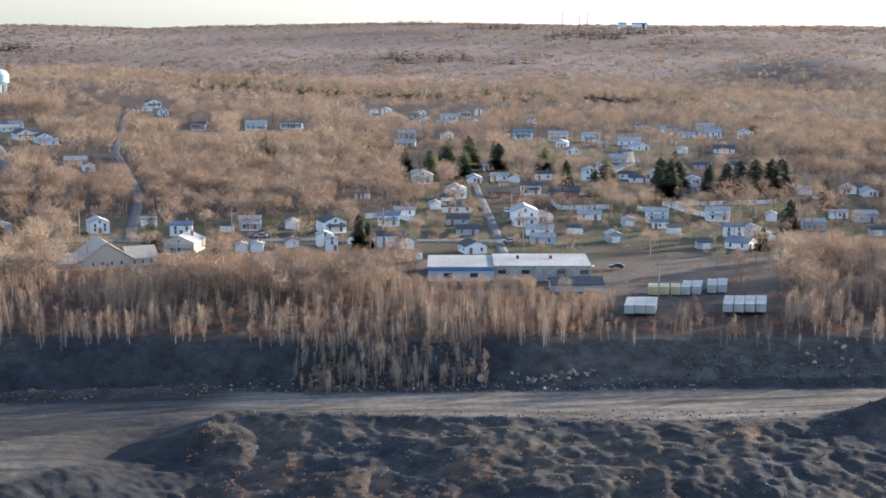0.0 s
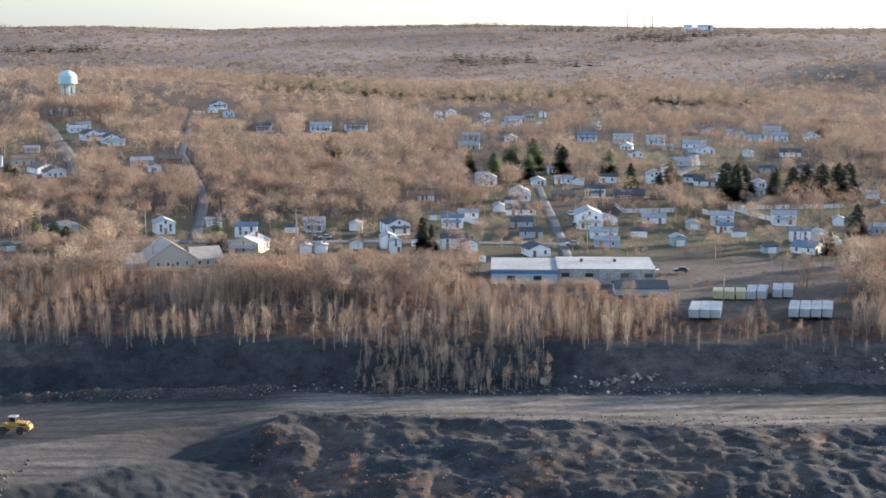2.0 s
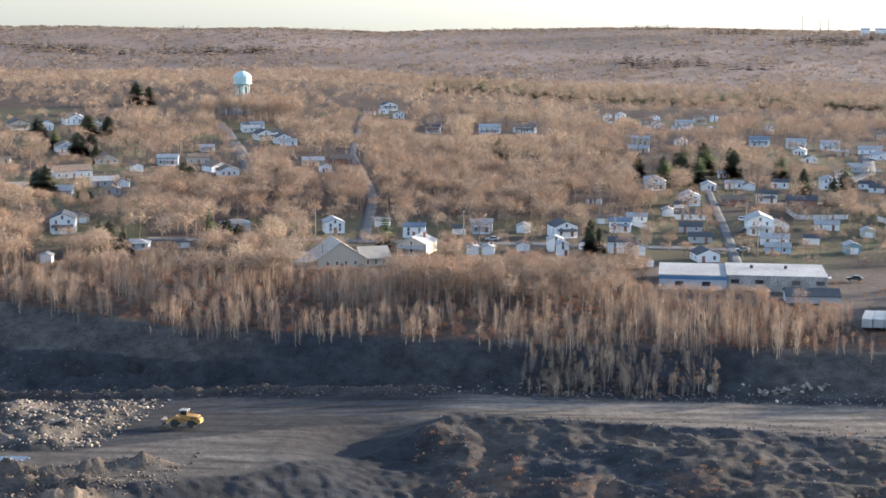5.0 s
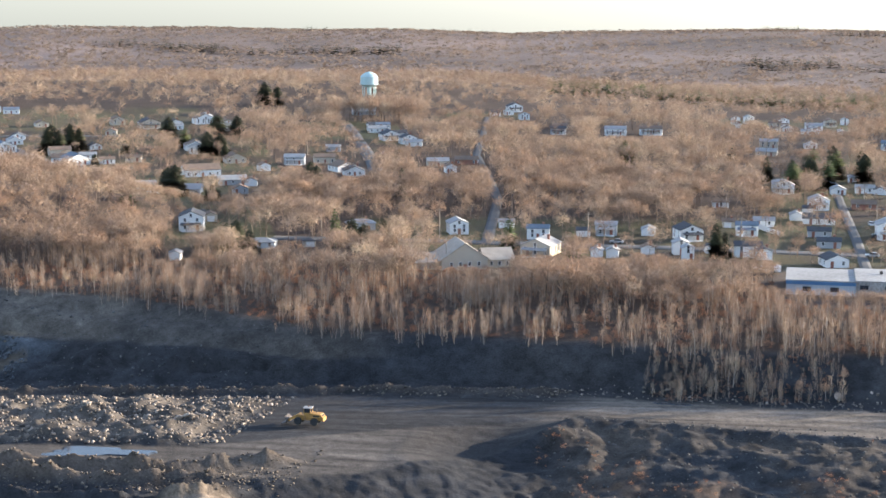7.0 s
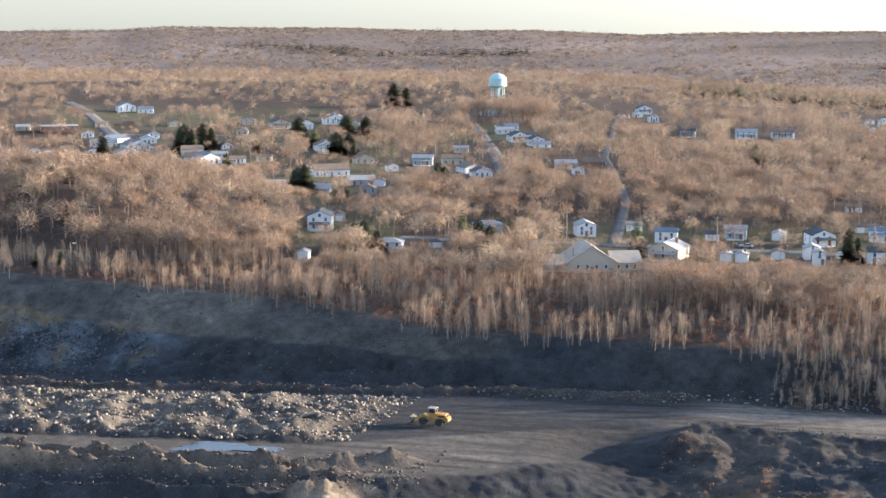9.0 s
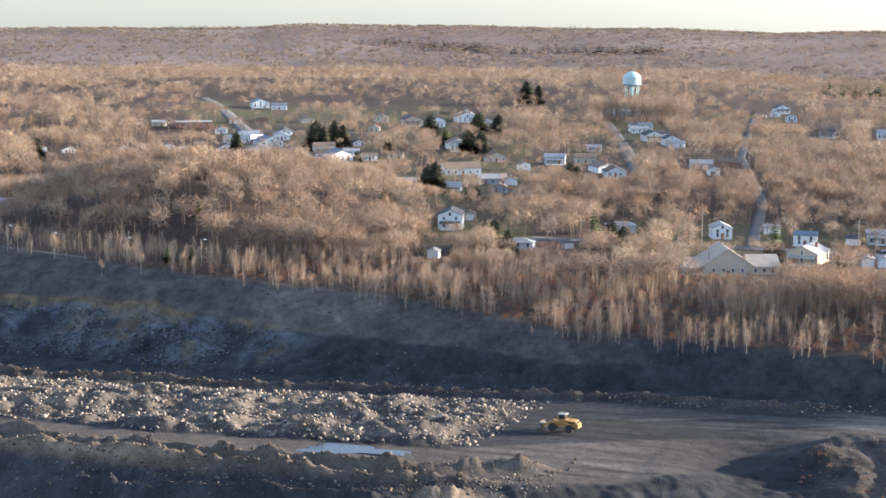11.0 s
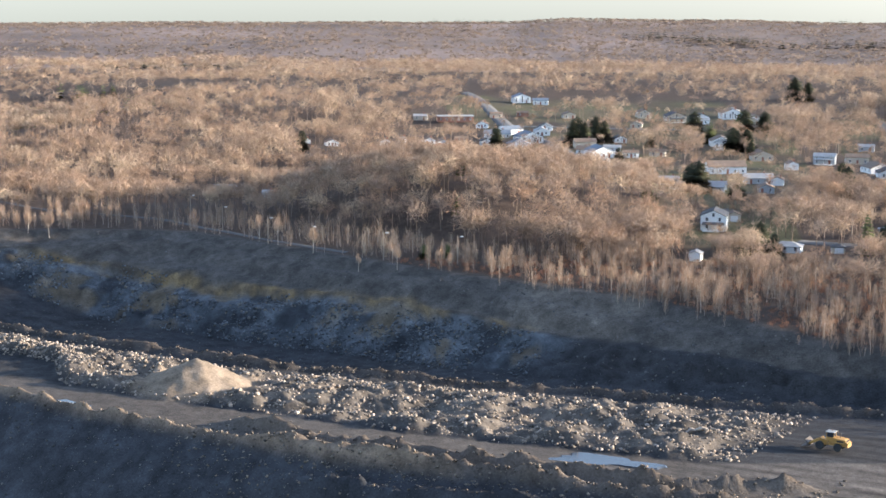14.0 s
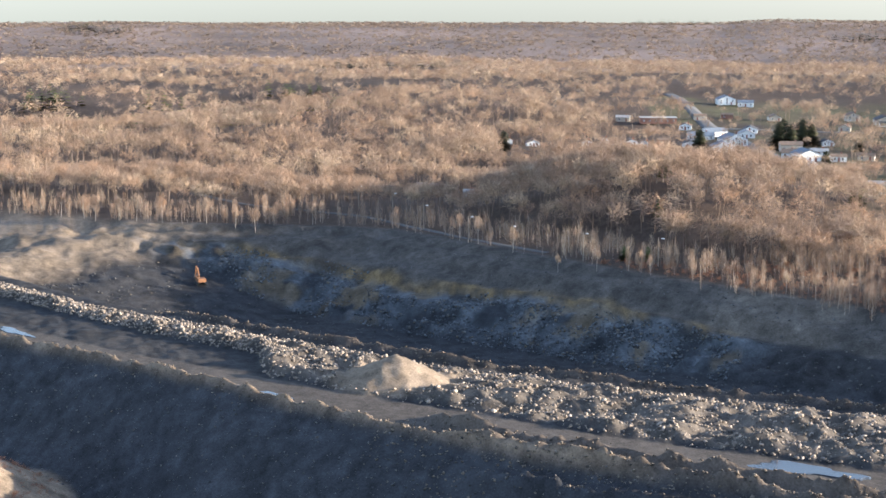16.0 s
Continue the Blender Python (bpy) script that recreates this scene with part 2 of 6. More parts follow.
# ---- the lie of the land ----
# Stations along the cut from west to east, and for each the lines of the section: how far north they run and how high.
XS = [-520, -440, -400, -360, -310, -270, -240, -180, -120, -80, -45, 0, 50, 110, 170]
LINES = [
    ([150] * 15, [-34, -34, -34, -34, -34, -33, -32, -30, -26, -24, -22, -20, -18, -16, -16]),
    ([250, 247, 245, 242, 238, 236, 233, 232, 236, 262, 268, 262, 256, 256, 256], [-30, -30, -30, -30, -30, -29, -28, -26, -17, -17, -17, -15, -13, -12, -12]),
    ([275, 273, 271, 270, 268, 267, 264, 262, 272, 292, 337, 331, 325, 331, 335], [-8, -8, -8, -8, -8, -8, -8, -8, -9, -10, -8, -7.5, -7.5, -7.5, -7]),
    ([292, 287, 284, 280, 277, 279, 280, 286, 300, 326, 343, 338, 334, 340, 343], [-8, -8, -8, -8, -8, -8, -8, -8.5, -9.5, -10, -10, -10, -10, -10, -10]),
    ([330, 322, 318, 315, 318, 322, 325, 344, 358, 366, 369, 366, 367, 368, 369], [-6, -6, -6, -7, -8, -9, -10, -12, -12, -12, -11, -10.5, -10, -10, -9]),
    ([344, 340, 336, 333, 334, 338, 342, 354, 363, 370, 371, 370, 372, 374, 376], [-6, -7, -15, -22, -22, -21, -20, -15, -13, -12, -11, -10.5, -9.5, -9, -8]),
    ([366, 376, 388, 390, 387, 384, 380, 368, 369, 374, 374, 373, 376, 379, 380], [-3, -5, -13, -22, -22, -21, -20, -15, -13, -12, -10, -9, -8, -7, -6]),
    ([380, 402, 424, 440, 431, 420, 416, 407, 387, 387, 384, 384, 386, 386, 388], [-1, -1, -1, -1, -1, -1, -1, -1, -3, -3, -3, -3, -3, -3, -3]),
    ([420, 440, 455, 470, 460, 450, 446, 440, 425, 425, 425, 425, 425, 425, 425], [0] * 15),
]


def line_y(k, x):
    return np.interp(x, XS, LINES[k][0])


def dome(x, y, cx, cy, r, h, sharp=1.0):
    d = np.hypot(x - cx, y - cy) / r
    return h * np.clip(1 - d, 0, 1) ** sharp


def berm(x, y, k, shift, height, width, seed, x0, x1):
    """A pushed-up bank along one of the lines."""
    d = (y - line_y(k, x) - shift + 2.5 * (vnoise(x, y * 0, 14, seed) - 0.5)) / width
    run = smoothstep((x - x0) / 10) * smoothstep((x1 - x) / 10)
    return height * run * np.exp(-d * d) * (0.3 + 0.7 * vnoise(x, y, 4.5, seed + 1) + 0.7 * vnoise(x, y, 1.9, seed + 2))


def wall_face(x, y):
    """How far up the cut wall a place lies, 0 at the foot and 1 at the rim, and where the wall is."""
    foot, rim = line_y(6, x), line_y(7, x)
    u = (y - foot) / (rim - foot) + 0.16 * (vnoise(x, y * 0, 38, 58) - 0.5) + 0.09 * (vnoise(x, y * 0, 11, 59) - 0.5)
    return u, smoothstep((y - foot) / 6) * (1 - smoothstep((x + 120) / 30))


def driven(x, y):
    """The graded surfaces: the lane past the rubble, the wide yard where it meets the pit, and the haul road."""
    east = smoothstep((x + 60) / 20)
    lane = smoothstep((y - line_y(2, x)) / 2) * smoothstep((line_y(3, x) + 2 - y) / 2) * (1 - east)
    plaza = smoothstep((x + 128) / 8) * smoothstep((y - line_y(2, x)) / 4) * smoothstep((line_y(4, x) - 2 - y) / 5) * (1 - east)
    haul = east * smoothstep((y - line_y(3, x) - 1) / 3) * smoothstep((line_y(4, x) - 1 - y) / 5)
    return lane, plaza, haul


def crest_range(az):
    return np.interp(az, [-60, -15, 0, 15, 30, 45, 60], [1050, 1100, 1230, 1400, 1450, 1550, 1600])


# The long hill: how far below the eye its crest lies, from east to west.
SKYLINE = ([-19, -15, -10, -5, -2.3, 1, 7, 10.4, 14, 17.5, 20.5, 26.7, 28.3, 33.6, 37, 41, 45.5, 49.3, 53, 57],
           [-1.26, -1.26, -1.24, -1.2, -1.14, -1.07, -1.13, -1.22, -1.06, -1.08, -0.98, -0.97, -1.08, -1.06, -1.11, -1.09, -1.11, -1.0, -1.07, -1.07])


def land(x, y):
    x, y = np.asarray(x, float), np.asarray(y, float)
    z = np.interp(x, XS, LINES[0][1])
    for k in range(len(LINES) - 1):
        ya, yb = line_y(k, x), line_y(k + 1, x)
        za, zb = np.interp(x, XS, LINES[k][1]), np.interp(x, XS, LINES[k + 1][1])
        t = np.clip((y - ya) / (yb - ya), 0, 1)
        z = z + (zb - za) * (0.5 * t + 0.5 * smoothstep(t))
    r, az = np.hypot(x, y), np.degrees(np.arctan2(-x, y))
    rc = crest_range(az)
    # Country beyond the town: a wooded rise, a valley and the long hill behind it.
    brow = np.interp(az, [-19, 2, 12, 60], [-8, -7, 6, 6])
    rise = brow * smoothstep((r - 0.72 * rc) / (0.25 * rc)) - (22 + brow) * smoothstep((r - rc - 40) / 500)
    hill_r = 3550 + 250 * np.sin(np.radians(az * 5)) + 300 * (vnoise(az, az * 0, 9, 3) - 0.5)
    ridge = 73 + hill_r * np.tan(np.radians(np.interp(az, SKYLINE[0], SKYLINE[1])))
    rise = rise + (22 + ridge) * smoothstep((r - 2100) / (hill_r - 2100))
    rise = rise - 20 * smoothstep((r - hill_r - 60) / 700)
    rise = rise + 24 * np.exp(-((az + 13.5) / 3.4) ** 2) * smoothstep((r - 1650) / 250) * smoothstep((2450 - r) / 350)
    rise = rise + 7 * (fractal(x, y, 420, 4) - 0.5) * smoothstep((r - 1500) / 500)
    z = np.where(y > 420, z + rise, z)
    # Low swells under the woods.
    swell = smoothstep((y - line_y(8, x) - 20) / 60) * smoothstep((1700 - r) / 300) * smoothstep((az - 25) / 12)
    z = z + 12 * smoothstep(1.25 - np.hypot((x + 290) / 75, (y - 530) / 88)) * smoothstep((y - line_y(8, x)) / 25)
    z = z + swell * 30 * (fractal(x, y, 170, 16, 3) - 0.5)
    # Relief of the workings.
    cut = (1 - smoothstep((y - line_y(7, x) + 4) / 6)) * (y > 100)
    east = smoothstep((x + 62) / 14)
    mound = cut * east * smoothstep((line_y(2, x) + 3 - y) / 8)
    z = z + mound * (4.0 * (fractal(x, y, 30, 21, 5) - 0.58) + 0.9 * (np.abs(vnoise(x, y, 10, 25) - 0.5) * -2 + 0.5) + 0.45 * (vnoise(x, y, 4.2, 26) - 0.5) + 0.5 * (vnoise(x, y, 1.9, 27) - 0.5))
    west = smoothstep((-116 - x) / 8)
    toe = line_y(3, x) + 17 * smoothstep((-262 - x) / 25)
    heap = west * smoothstep((y - toe - 1) / 5) * smoothstep((line_y(4, x) - 7 - y) / 5)
    heap = heap * smoothstep((np.hypot(x + 238, y - 296) - 11) / 4)
    z = z + heap * (0.7 + 2.8 * (vnoise(x, y, 6, 30) - 0.35) + 2.0 * (vnoise(x, y, 2.6, 31) - 0.5))
    z = z + berm(x, y, 4, 0, 1.6, 1.6, 40, -340, -48)
    z = z + berm(x, y, 2, 0, 2.0, 1.3, 42, -520, -150)
    z = z + berm(x, y, 2, 10, 2.8, 1.5, 44, -215, -92) + berm(x, y, 2, 2, 2.6, 1.5, 46, -200, -100) + berm(x, y, 2, -7, 2.4, 1.5, 47, -190, -96)
    z = z + berm(x, y, 5, 1, 1.3, 1.4, 48, 40, 170) + berm(x, y, 4, 2, 1.2, 1.5, 49, 60, 170)
    z = z + dome(x, y, -238, 296, 15, 7) + dome(x, y, -297, 205, 38, 24) + dome(x, y, -104, 266, 9, 4)
    z = z - 3.5 * smoothstep(1 - np.hypot((x + 60) / 20, (y - 316) / 26)) + dome(x, y, -49, 326, 5, 2.5)
    z = z + dome(x, y, 95, 333, 16, 5)
    u, face = wall_face(x, y)
    wall = cut * face
    step = np.interp(u, [0, 0.05, 0.34, 0.47, 0.53, 1], [0, 0.06, 0.44, 0.50, 0.62, 1])
    drop = np.interp(x, XS, LINES[7][1]) - np.interp(x, XS, LINES[6][1])
    z = z + wall * drop * (step - 0.5 * np.clip(u, 0, 1) - 0.5 * smoothstep(u)) * smoothstep((-205 - x) / 50)
    rocky = wall * (1 - smoothstep((u - 0.3) / 0.1))
    z = z + rocky * (3.0 * (fractal(x, y, 11, 57, 3) - 0.5) + 1.8 * (np.abs(vnoise(x, y, 4.5, 52) - 0.5) * -2 + 0.5))
    z = z + wall * (2.6 * (fractal(x, y, 22, 50) - 0.5) + 0.5 * np.sin(z * 1.3 + 3 * vnoise(x, y, 40, 53)))
    bench = cut * smoothstep((-395 - x) / 20) * smoothstep((y - line_y(4, x)) / 6)
    z = z + bench * 6 * (fractal(x, y, 18, 55) - 0.45)
    lane, plaza, haul = driven(x, y)
    z = z + cut * (1 - 0.88 * np.clip(lane + plaza + haul, 0, 1)) * (0.9 * (fractal(x, y, 6, 60) - 0.5) + 0.7 * (fractal(x, y, 1.6, 64, 2) - 0.5))
    return z + (1 - cut) * 1.0 * (fractal(x, y, 25, 70) - 0.5)


STREETS = [  # width and the line
    (8, [(-175, 519), (-107, 523), (-15, 526), (22, 524)]),
    (4, [(-102, 523), (-120, 638), (-135, 700), (-166, 822), (-208, 1070)]),
    (3.4, [(19, 476), (17, 560), (14, 646), (12, 720), (8, 800)]),
    (7, [(-195, 730), (-208, 773), (-269, 952), (-290, 1010)]),
    (9, [(-330, 690), (-396, 776), (-480, 880), (-569, 1007), (-625, 1080)]),
    (7, [(60, 690), (87, 765), (96, 860), (110, 930)]),
    (6, [(14, 640), (70, 648), (140, 655)]),
    (7, [(-362, 900), (-420, 880), (-470, 870)]),
    (2.2, [(-500, 470), (-436, 452), (-386, 456), (-326, 440), (-290, 432)]),
]
OPEN = [
    [(-142, 494), (-160, 578), (-35, 594), (-10, 594), (-8, 470), (-70, 484)],
    [(-12, 485), (-20, 745), (10, 800), (34, 930), (130, 935), (160, 800), (160, 640), (142, 505), (104, 488)],
    [(-8, 436), (-8, 492), (98, 492), (94, 412), (46, 405), (38, 428)],
    [(-200, 728), (-232, 760), (-300, 930), (-330, 1010), (-255, 1010), (-185, 770)],
    [(-610, 1045), (-575, 960), (-460, 830), (-395, 745), (-300, 640), (-262, 600), (-228, 530), (-188, 462), (-160, 484), (-190, 560), (-225, 690), (-310, 900), (-420, 1085)],
    [(-75, 1080), (85, 1080), (65, 1180), (-85, 1190)],
    [(150, 900), (225, 900), (225, 1020), (160, 1020)],
    [(-240, 1040), (-175, 1040), (-190, 1110), (-240, 1110)],
]


def near_street(x, y, extra=0.0):
    close = np.zeros(np.shape(x), bool)
    for width, line in STREETS:
        for (xa, ya), (xb, yb) in zip(line, line[1:]):
            t = np.clip(((x - xa) * (xb - xa) + (y - ya) * (yb - ya)) / ((xb - xa) ** 2 + (yb - ya) ** 2), 0, 1)
            close |= np.hypot(x - xa - t * (xb - xa), y - ya - t * (yb - ya)) < width / 2 + extra
    return close


def in_open(x, y):
    hit = np.zeros(np.shape(x), bool)
    for poly in OPEN:
        hit |= inside(poly, x, y)
    return hit


def build_ground():
    az = np.radians(np.concatenate([np.linspace(-19, 57, 690), np.linspace(64, 334, 46)]))
    r = np.concatenate([[0, 40, 90, 140, 180, 205], np.arange(225, 470, 0.9), 470 * 1.028 ** np.arange(86)])
    r = np.append(r[r < 4880], 4940)
    A, R = np.meshgrid(az, r)
    west = 0.27 * smoothstep((np.degrees(A) - 16) / 24) * (A < radians(60))
    R = R * (1 + west * np.clip((1700 - R) / 1230, 0, 1))
    x, y = -np.sin(A) * R, np.cos(A) * R
    z = land(x, y)
    # What the earth is made of, with some shade and sunlit edge painted in.
    coal, road = np.array([0.031, 0.032, 0.0355]), np.array([0.044, 0.038, 0.033])
    tan_, litter, grass, yard = np.array([0.19, 0.15, 0.11]), np.array([0.075, 0.054, 0.041]), np.array([0.10, 0.092, 0.045]), np.array([0.12, 0.095, 0.076])
    mix = lambda c, d, w: c + (d - c) * np.clip(w, 0, 1)[..., None]
    c = np.broadcast_to(coal, x.shape + (3,)).copy()
    c = mix(c, np.array([0.045, 0.042, 0.04]), (fractal(x, y, 30, 80) - 0.35) * 1.6)
    east = smoothstep((x + 60) / 20)
    lane, plaza, haul = driven(x, y)
    track = 0.7 + 0.6 * vnoise(x * 0.05 + y * 0.02, y - 0.05 * x, 1.3, 82)
    c = mix(c, road, (plaza * 0.5 * (1.5 * fractal(x * 0.3 + y * 0.1, y - 0.15 * x, 6, 84) - 0.55)) * track)
    c = mix(c, np.array([0.095, 0.082, 0.070]), lane * 0.85)
    c = mix(c, np.array([0.15, 0.127, 0.104]), haul * track)
    ruts = 0.6 * vnoise(x * 0.04 + y * 0.02, y - 0.14 * x + 3 * vnoise(x, y, 40, 99), 1.2, 98) + 0.4 * vnoise(x * 0.08, y + 0.10 * x + 4 * vnoise(x, y, 50, 96), 3.0, 85)
    c = c * (1 + (plaza + haul) * 1.5 * (ruts - 0.52))[..., None]
    c = mix(c, np.array([0.042, 0.044, 0.050]), smoothstep((-140 - x) / 20) * smoothstep((line_y(2, x) - y) / 2) * 0.8)
    heap = smoothstep((-116 - x) / 8) * smoothstep((y - line_y(3, x) - 17 * smoothstep((-262 - x) / 25) - 2) / 4) * smoothstep((line_y(4, x) - 6 - y) / 4)
    c = mix(c, np.array([0.115, 0.098, 0.081]), heap * (0.35 + 0.9 * vnoise(x, y, 2.4, 97)))
    u, wall = wall_face(x, y)
    lump, speck = fractal(x, y, 6, 86, 5), vnoise(x, y, 1.7, 88)
    c = mix(c, np.array([0.082, 0.073, 0.064]), wall * smoothstep((u - 0.5) / 0.05) * (0.6 + 0.5 * lump))
    c = mix(c, np.array([0.13, 0.112, 0.093]), wall * smoothstep((u - 0.45) / 0.1) * smoothstep((x + 222) / 14) * smoothstep((-172 - x) / 10) * 0.85)
    low = wall * (1 - smoothstep((u - 0.46) / 0.05)) * smoothstep((-185 - x) / 25)
    c = mix(c, np.array([0.060, 0.066, 0.074]), low * 0.9)
    c = mix(c, np.array([0.105, 0.115, 0.128]), low * smoothstep((u - 0.33) / 0.05) * 0.75)
    c = mix(c, np.array([0.115, 0.124, 0.136]), low * smoothstep((lump - 0.53) * 14) * (0.2 + 0.8 * speck))
    c = mix(c, np.array([0.026, 0.028, 0.032]), low * smoothstep((0.46 - lump) * 14) * 0.85)
    c = mix(c, np.array([0.125, 0.095, 0.058]), low * smoothstep((fractal(x, y, 13, 91, 5) - 0.55) * 12) * 0.7)
    ledge = np.exp(-((u - 0.51) / 0.045) ** 2) * smoothstep((-190 - x) / 30)
    c = mix(c, np.array([0.19, 0.135, 0.07]), wall * ledge * (0.15 + 1.3 * smoothstep((fractal(x, y, 16, 87, 3) - 0.4) * 5) * speck))
    for px, py, pr in ((-238, 296, 17), (-297, 205, 38), (-104, 266, 10), (-49, 326, 4)):
        c = mix(c, tan_, smoothstep((pr - np.hypot(x - px, y - py)) / 4))
    c = mix(c, tan_, smoothstep((-414 - x) / 14) * smoothstep((y - line_y(4, x)) / 5) * 0.75)
    crumb = (np.abs(berm(x, y, 2, 0, 1.5, 1.4, 42, -520, -150)) + berm(x, y, 4, 0, 2.0, 1.8, 40, -340, -48)
             + berm(x, y, 2, 10, 2.2, 1.6, 44, -215, -92) + berm(x, y, 2, 2, 2.4, 1.8, 46, -200, -100))
    c = mix(c, np.array([0.13, 0.10, 0.075]), crumb * 0.2)
    # Tan soil on the lane's outer bank, its sunlit crest painted paler.
    c = mix(c, np.array([0.22, 0.165, 0.115]), berm(x, y, 2, 0, 1.5, 1.1, 42, -520, -150) * 0.6)
    c = mix(c, np.array([0.19, 0.12, 0.07]), east * smoothstep((line_y(2, x) - y) / 8) * smoothstep((fractal(x, y, 20, 90) - 0.58) * 10) * (0.05 + 0.5 * vnoise(x, y, 2.2, 94)))
    c = mix(c, np.array([0.066, 0.056, 0.047]), east * smoothstep((line_y(2, x) - y) / 6) * smoothstep((fractal(x, y, 14, 101, 4) - 0.44) * 7) * 0.9)
    # Shade of the hollow painted in, as coal darkened below its own tone.
    c = mix(c, coal * 0.8, smoothstep(1.3 - np.hypot((x + 60) / 20, (y - 314) / 24)) * 0.85)
    rim_earth = east * smoothstep((x - 10) / 25) * smoothstep((y - line_y(4, x) - 1) / 4)
    c = mix(c, np.array([0.078, 0.069, 0.06]), rim_earth * (0.4 + 0.8 * fractal(x, y, 12, 100)))
    coarse = 1 - 0.75 * np.clip(lane + plaza + haul, 0, 1)
    c = c * (1 + coarse * (0.9 * fractal(x, y, 3.2, 95, 2) - 0.45))[..., None]
    beyond = smoothstep((y - line_y(7, x) - 1) / 5)
    c = mix(c, litter, beyond)
    lawn = in_open(x, y)
    c = np.where((lawn & (beyond > 0.5))[..., None], mix(np.broadcast_to(litter * 0.9, c.shape), grass, (fractal(x, y, 26, 92) - 0.3) * 2.6), c)
    c = np.where(inside(OPEN[2], x, y)[..., None], mix(np.broadcast_to(yard, c.shape), litter, fractal(x, y, 16, 93) - 0.2), c)
    # Ground beyond 1500 m blends to a paler, greyer tone in broad patches.
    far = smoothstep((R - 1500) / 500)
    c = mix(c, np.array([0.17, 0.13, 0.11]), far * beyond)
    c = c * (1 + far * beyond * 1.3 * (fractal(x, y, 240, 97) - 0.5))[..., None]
    verts = np.stack([x, y, z], -1).reshape(-1, 3)
    rows, cols = x.shape
    idx = np.arange(rows * cols).reshape(rows, cols)
    nxt = np.roll(idx, -1, axis=1)
    faces = np.stack([idx[:-1], idx[1:], nxt[1:], nxt[:-1]], -1).reshape(-1, 4)
    colour = np.concatenate([c, np.ones(c.shape[:2] + (1,))], -1).reshape(-1, 4)
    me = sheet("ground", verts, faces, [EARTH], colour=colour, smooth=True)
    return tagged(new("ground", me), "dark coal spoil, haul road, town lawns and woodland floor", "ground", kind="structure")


ground = build_ground()


def strip(name, width, line, mat, label, lift=0.12):
    """A paved strip laid on the land."""
    pts = []
    for (xa, ya), (xb, yb) in zip(line, line[1:]):
        n = max(2, int(math.hypot(xb - xa, yb - ya) / 4))
        pts += [(xa + (xb - xa) * k / n, ya + (yb - ya) * k / n) for k in range(n)]
    pts.append(line[-1])
    p = np.array(pts, float)
    d = np.gradient(p, axis=0)
    d /= np.linalg.norm(d, axis=1)[:, None]
    side = np.stack([-d[:, 1], d[:, 0]], -1)
    cols = []
    for s, drop in ((-0.5, 0.6), (-0.5, 0), (-0.17, -0.03), (0.17, -0.03), (0.5, 0), (0.5, 0.6)):
        q = p + side * width * s
        cols.append(np.c_[q, land(q[:, 0], q[:, 1]) + lift - drop])
    v = np.stack(cols, 1)
    idx = np.arange(v.shape[0] * 6).reshape(-1, 6)
    f = np.stack([idx[:-1, :-1], idx[:-1, 1:], idx[1:, 1:], idx[1:, :-1]], -1).reshape(-1, 4)
    return tagged(new(name, sheet(name, v.reshape(-1, 3), f, [mat], smooth=True)), label, "road", kind="structure")


for k, (width, line) in enumerate(STREETS):
    strip("road", width, line, ASPHALT, "worn grey asphalt street between lawns and trees")


# ---- small builders ----
def box_mesh(name, boxes, mat):
    """One mesh of boxes (cx, cy, cz, sx, sy, sz)."""
    v, f = [], []
    for cx, cy, cz, sx, sy, sz in boxes:
        n = len(v)
        v += [(cx + a * sx / 2, cy + b * sy / 2, cz + c * sz / 2) for a in (-1, 1) for b in (-1, 1) for c in (-1, 1)]
        f += [[n + i for i in q] for q in ((0, 1, 3, 2), (4, 6, 7, 5), (0, 4, 5, 1), (2, 3, 7, 6), (0, 2, 6, 4), (1, 5, 7, 3))]
    me = bpy.data.meshes.new(name)
    me.from_pydata(v, [], f)
    me.materials.append(mat)
    return me


def prism_mesh(name, outline, depth, mat, axis="y"):
    """A closed outline in the x-z plane drawn out along y (or in y-z along x)."""
    n = len(outline)
    v = [(a, s * depth / 2, b) if axis == "y" else (s * depth / 2, a, b) for s in (-1, 1) for a, b in outline]
    f = [[k, (k + 1) % n, n + (k + 1) % n, n + k] for k in range(n)] + [list(range(n))[::-1], list(range(n, 2 * n))]
    me = bpy.data.meshes.new(name)
    me.from_pydata(v, [], f)
    me.materials.append(mat)
    bm = bmesh.new()
    bm.from_mesh(me)
    bmesh.ops.recalc_face_normals(bm, faces=bm.faces)
    bm.to_mesh(me)
    bm.free()
    return me


def tube_mesh(name, rings, sides, mat, axis="z"):
    """A turned body from (height, radius) rings."""
    v, f = [], []
    for h, r in rings:
        for k in range(sides):
            a = 2 * math.pi * k / sides
            p = (r * math.cos(a), r * math.sin(a), h)
            v.append(p if axis == "z" else (p[0], p[2], p[1]) if axis == "y" else (p[2], p[0], p[1]))
    for i in range(len(rings) - 1):
        for k in range(sides):
            a, b = i * sides + k, i * sides + (k + 1) % sides
            f.append([a, b, b + sides, a + sides])
    f += [list(range(sides))[::-1], list(range((len(rings) - 1) * sides, len(rings) * sides))]
    me = bpy.data.meshes.new(name)
    me.from_pydata(v, [], f)
    me.materials.append(mat)
    bm = bmesh.new()
    bm.from_mesh(me)
    bmesh.ops.recalc_face_normals(bm, faces=bm.faces)
    bm.to_mesh(me)
    bm.free()
    return me


def put(name, me, parent=None, at=(0, 0, 0), turn=0.0, label=""):
    ob = new(name, me)
    ob.parent = parent
    ob.matrix_basis = pose(*at, 0, 0, turn)
    return tagged(ob, label)


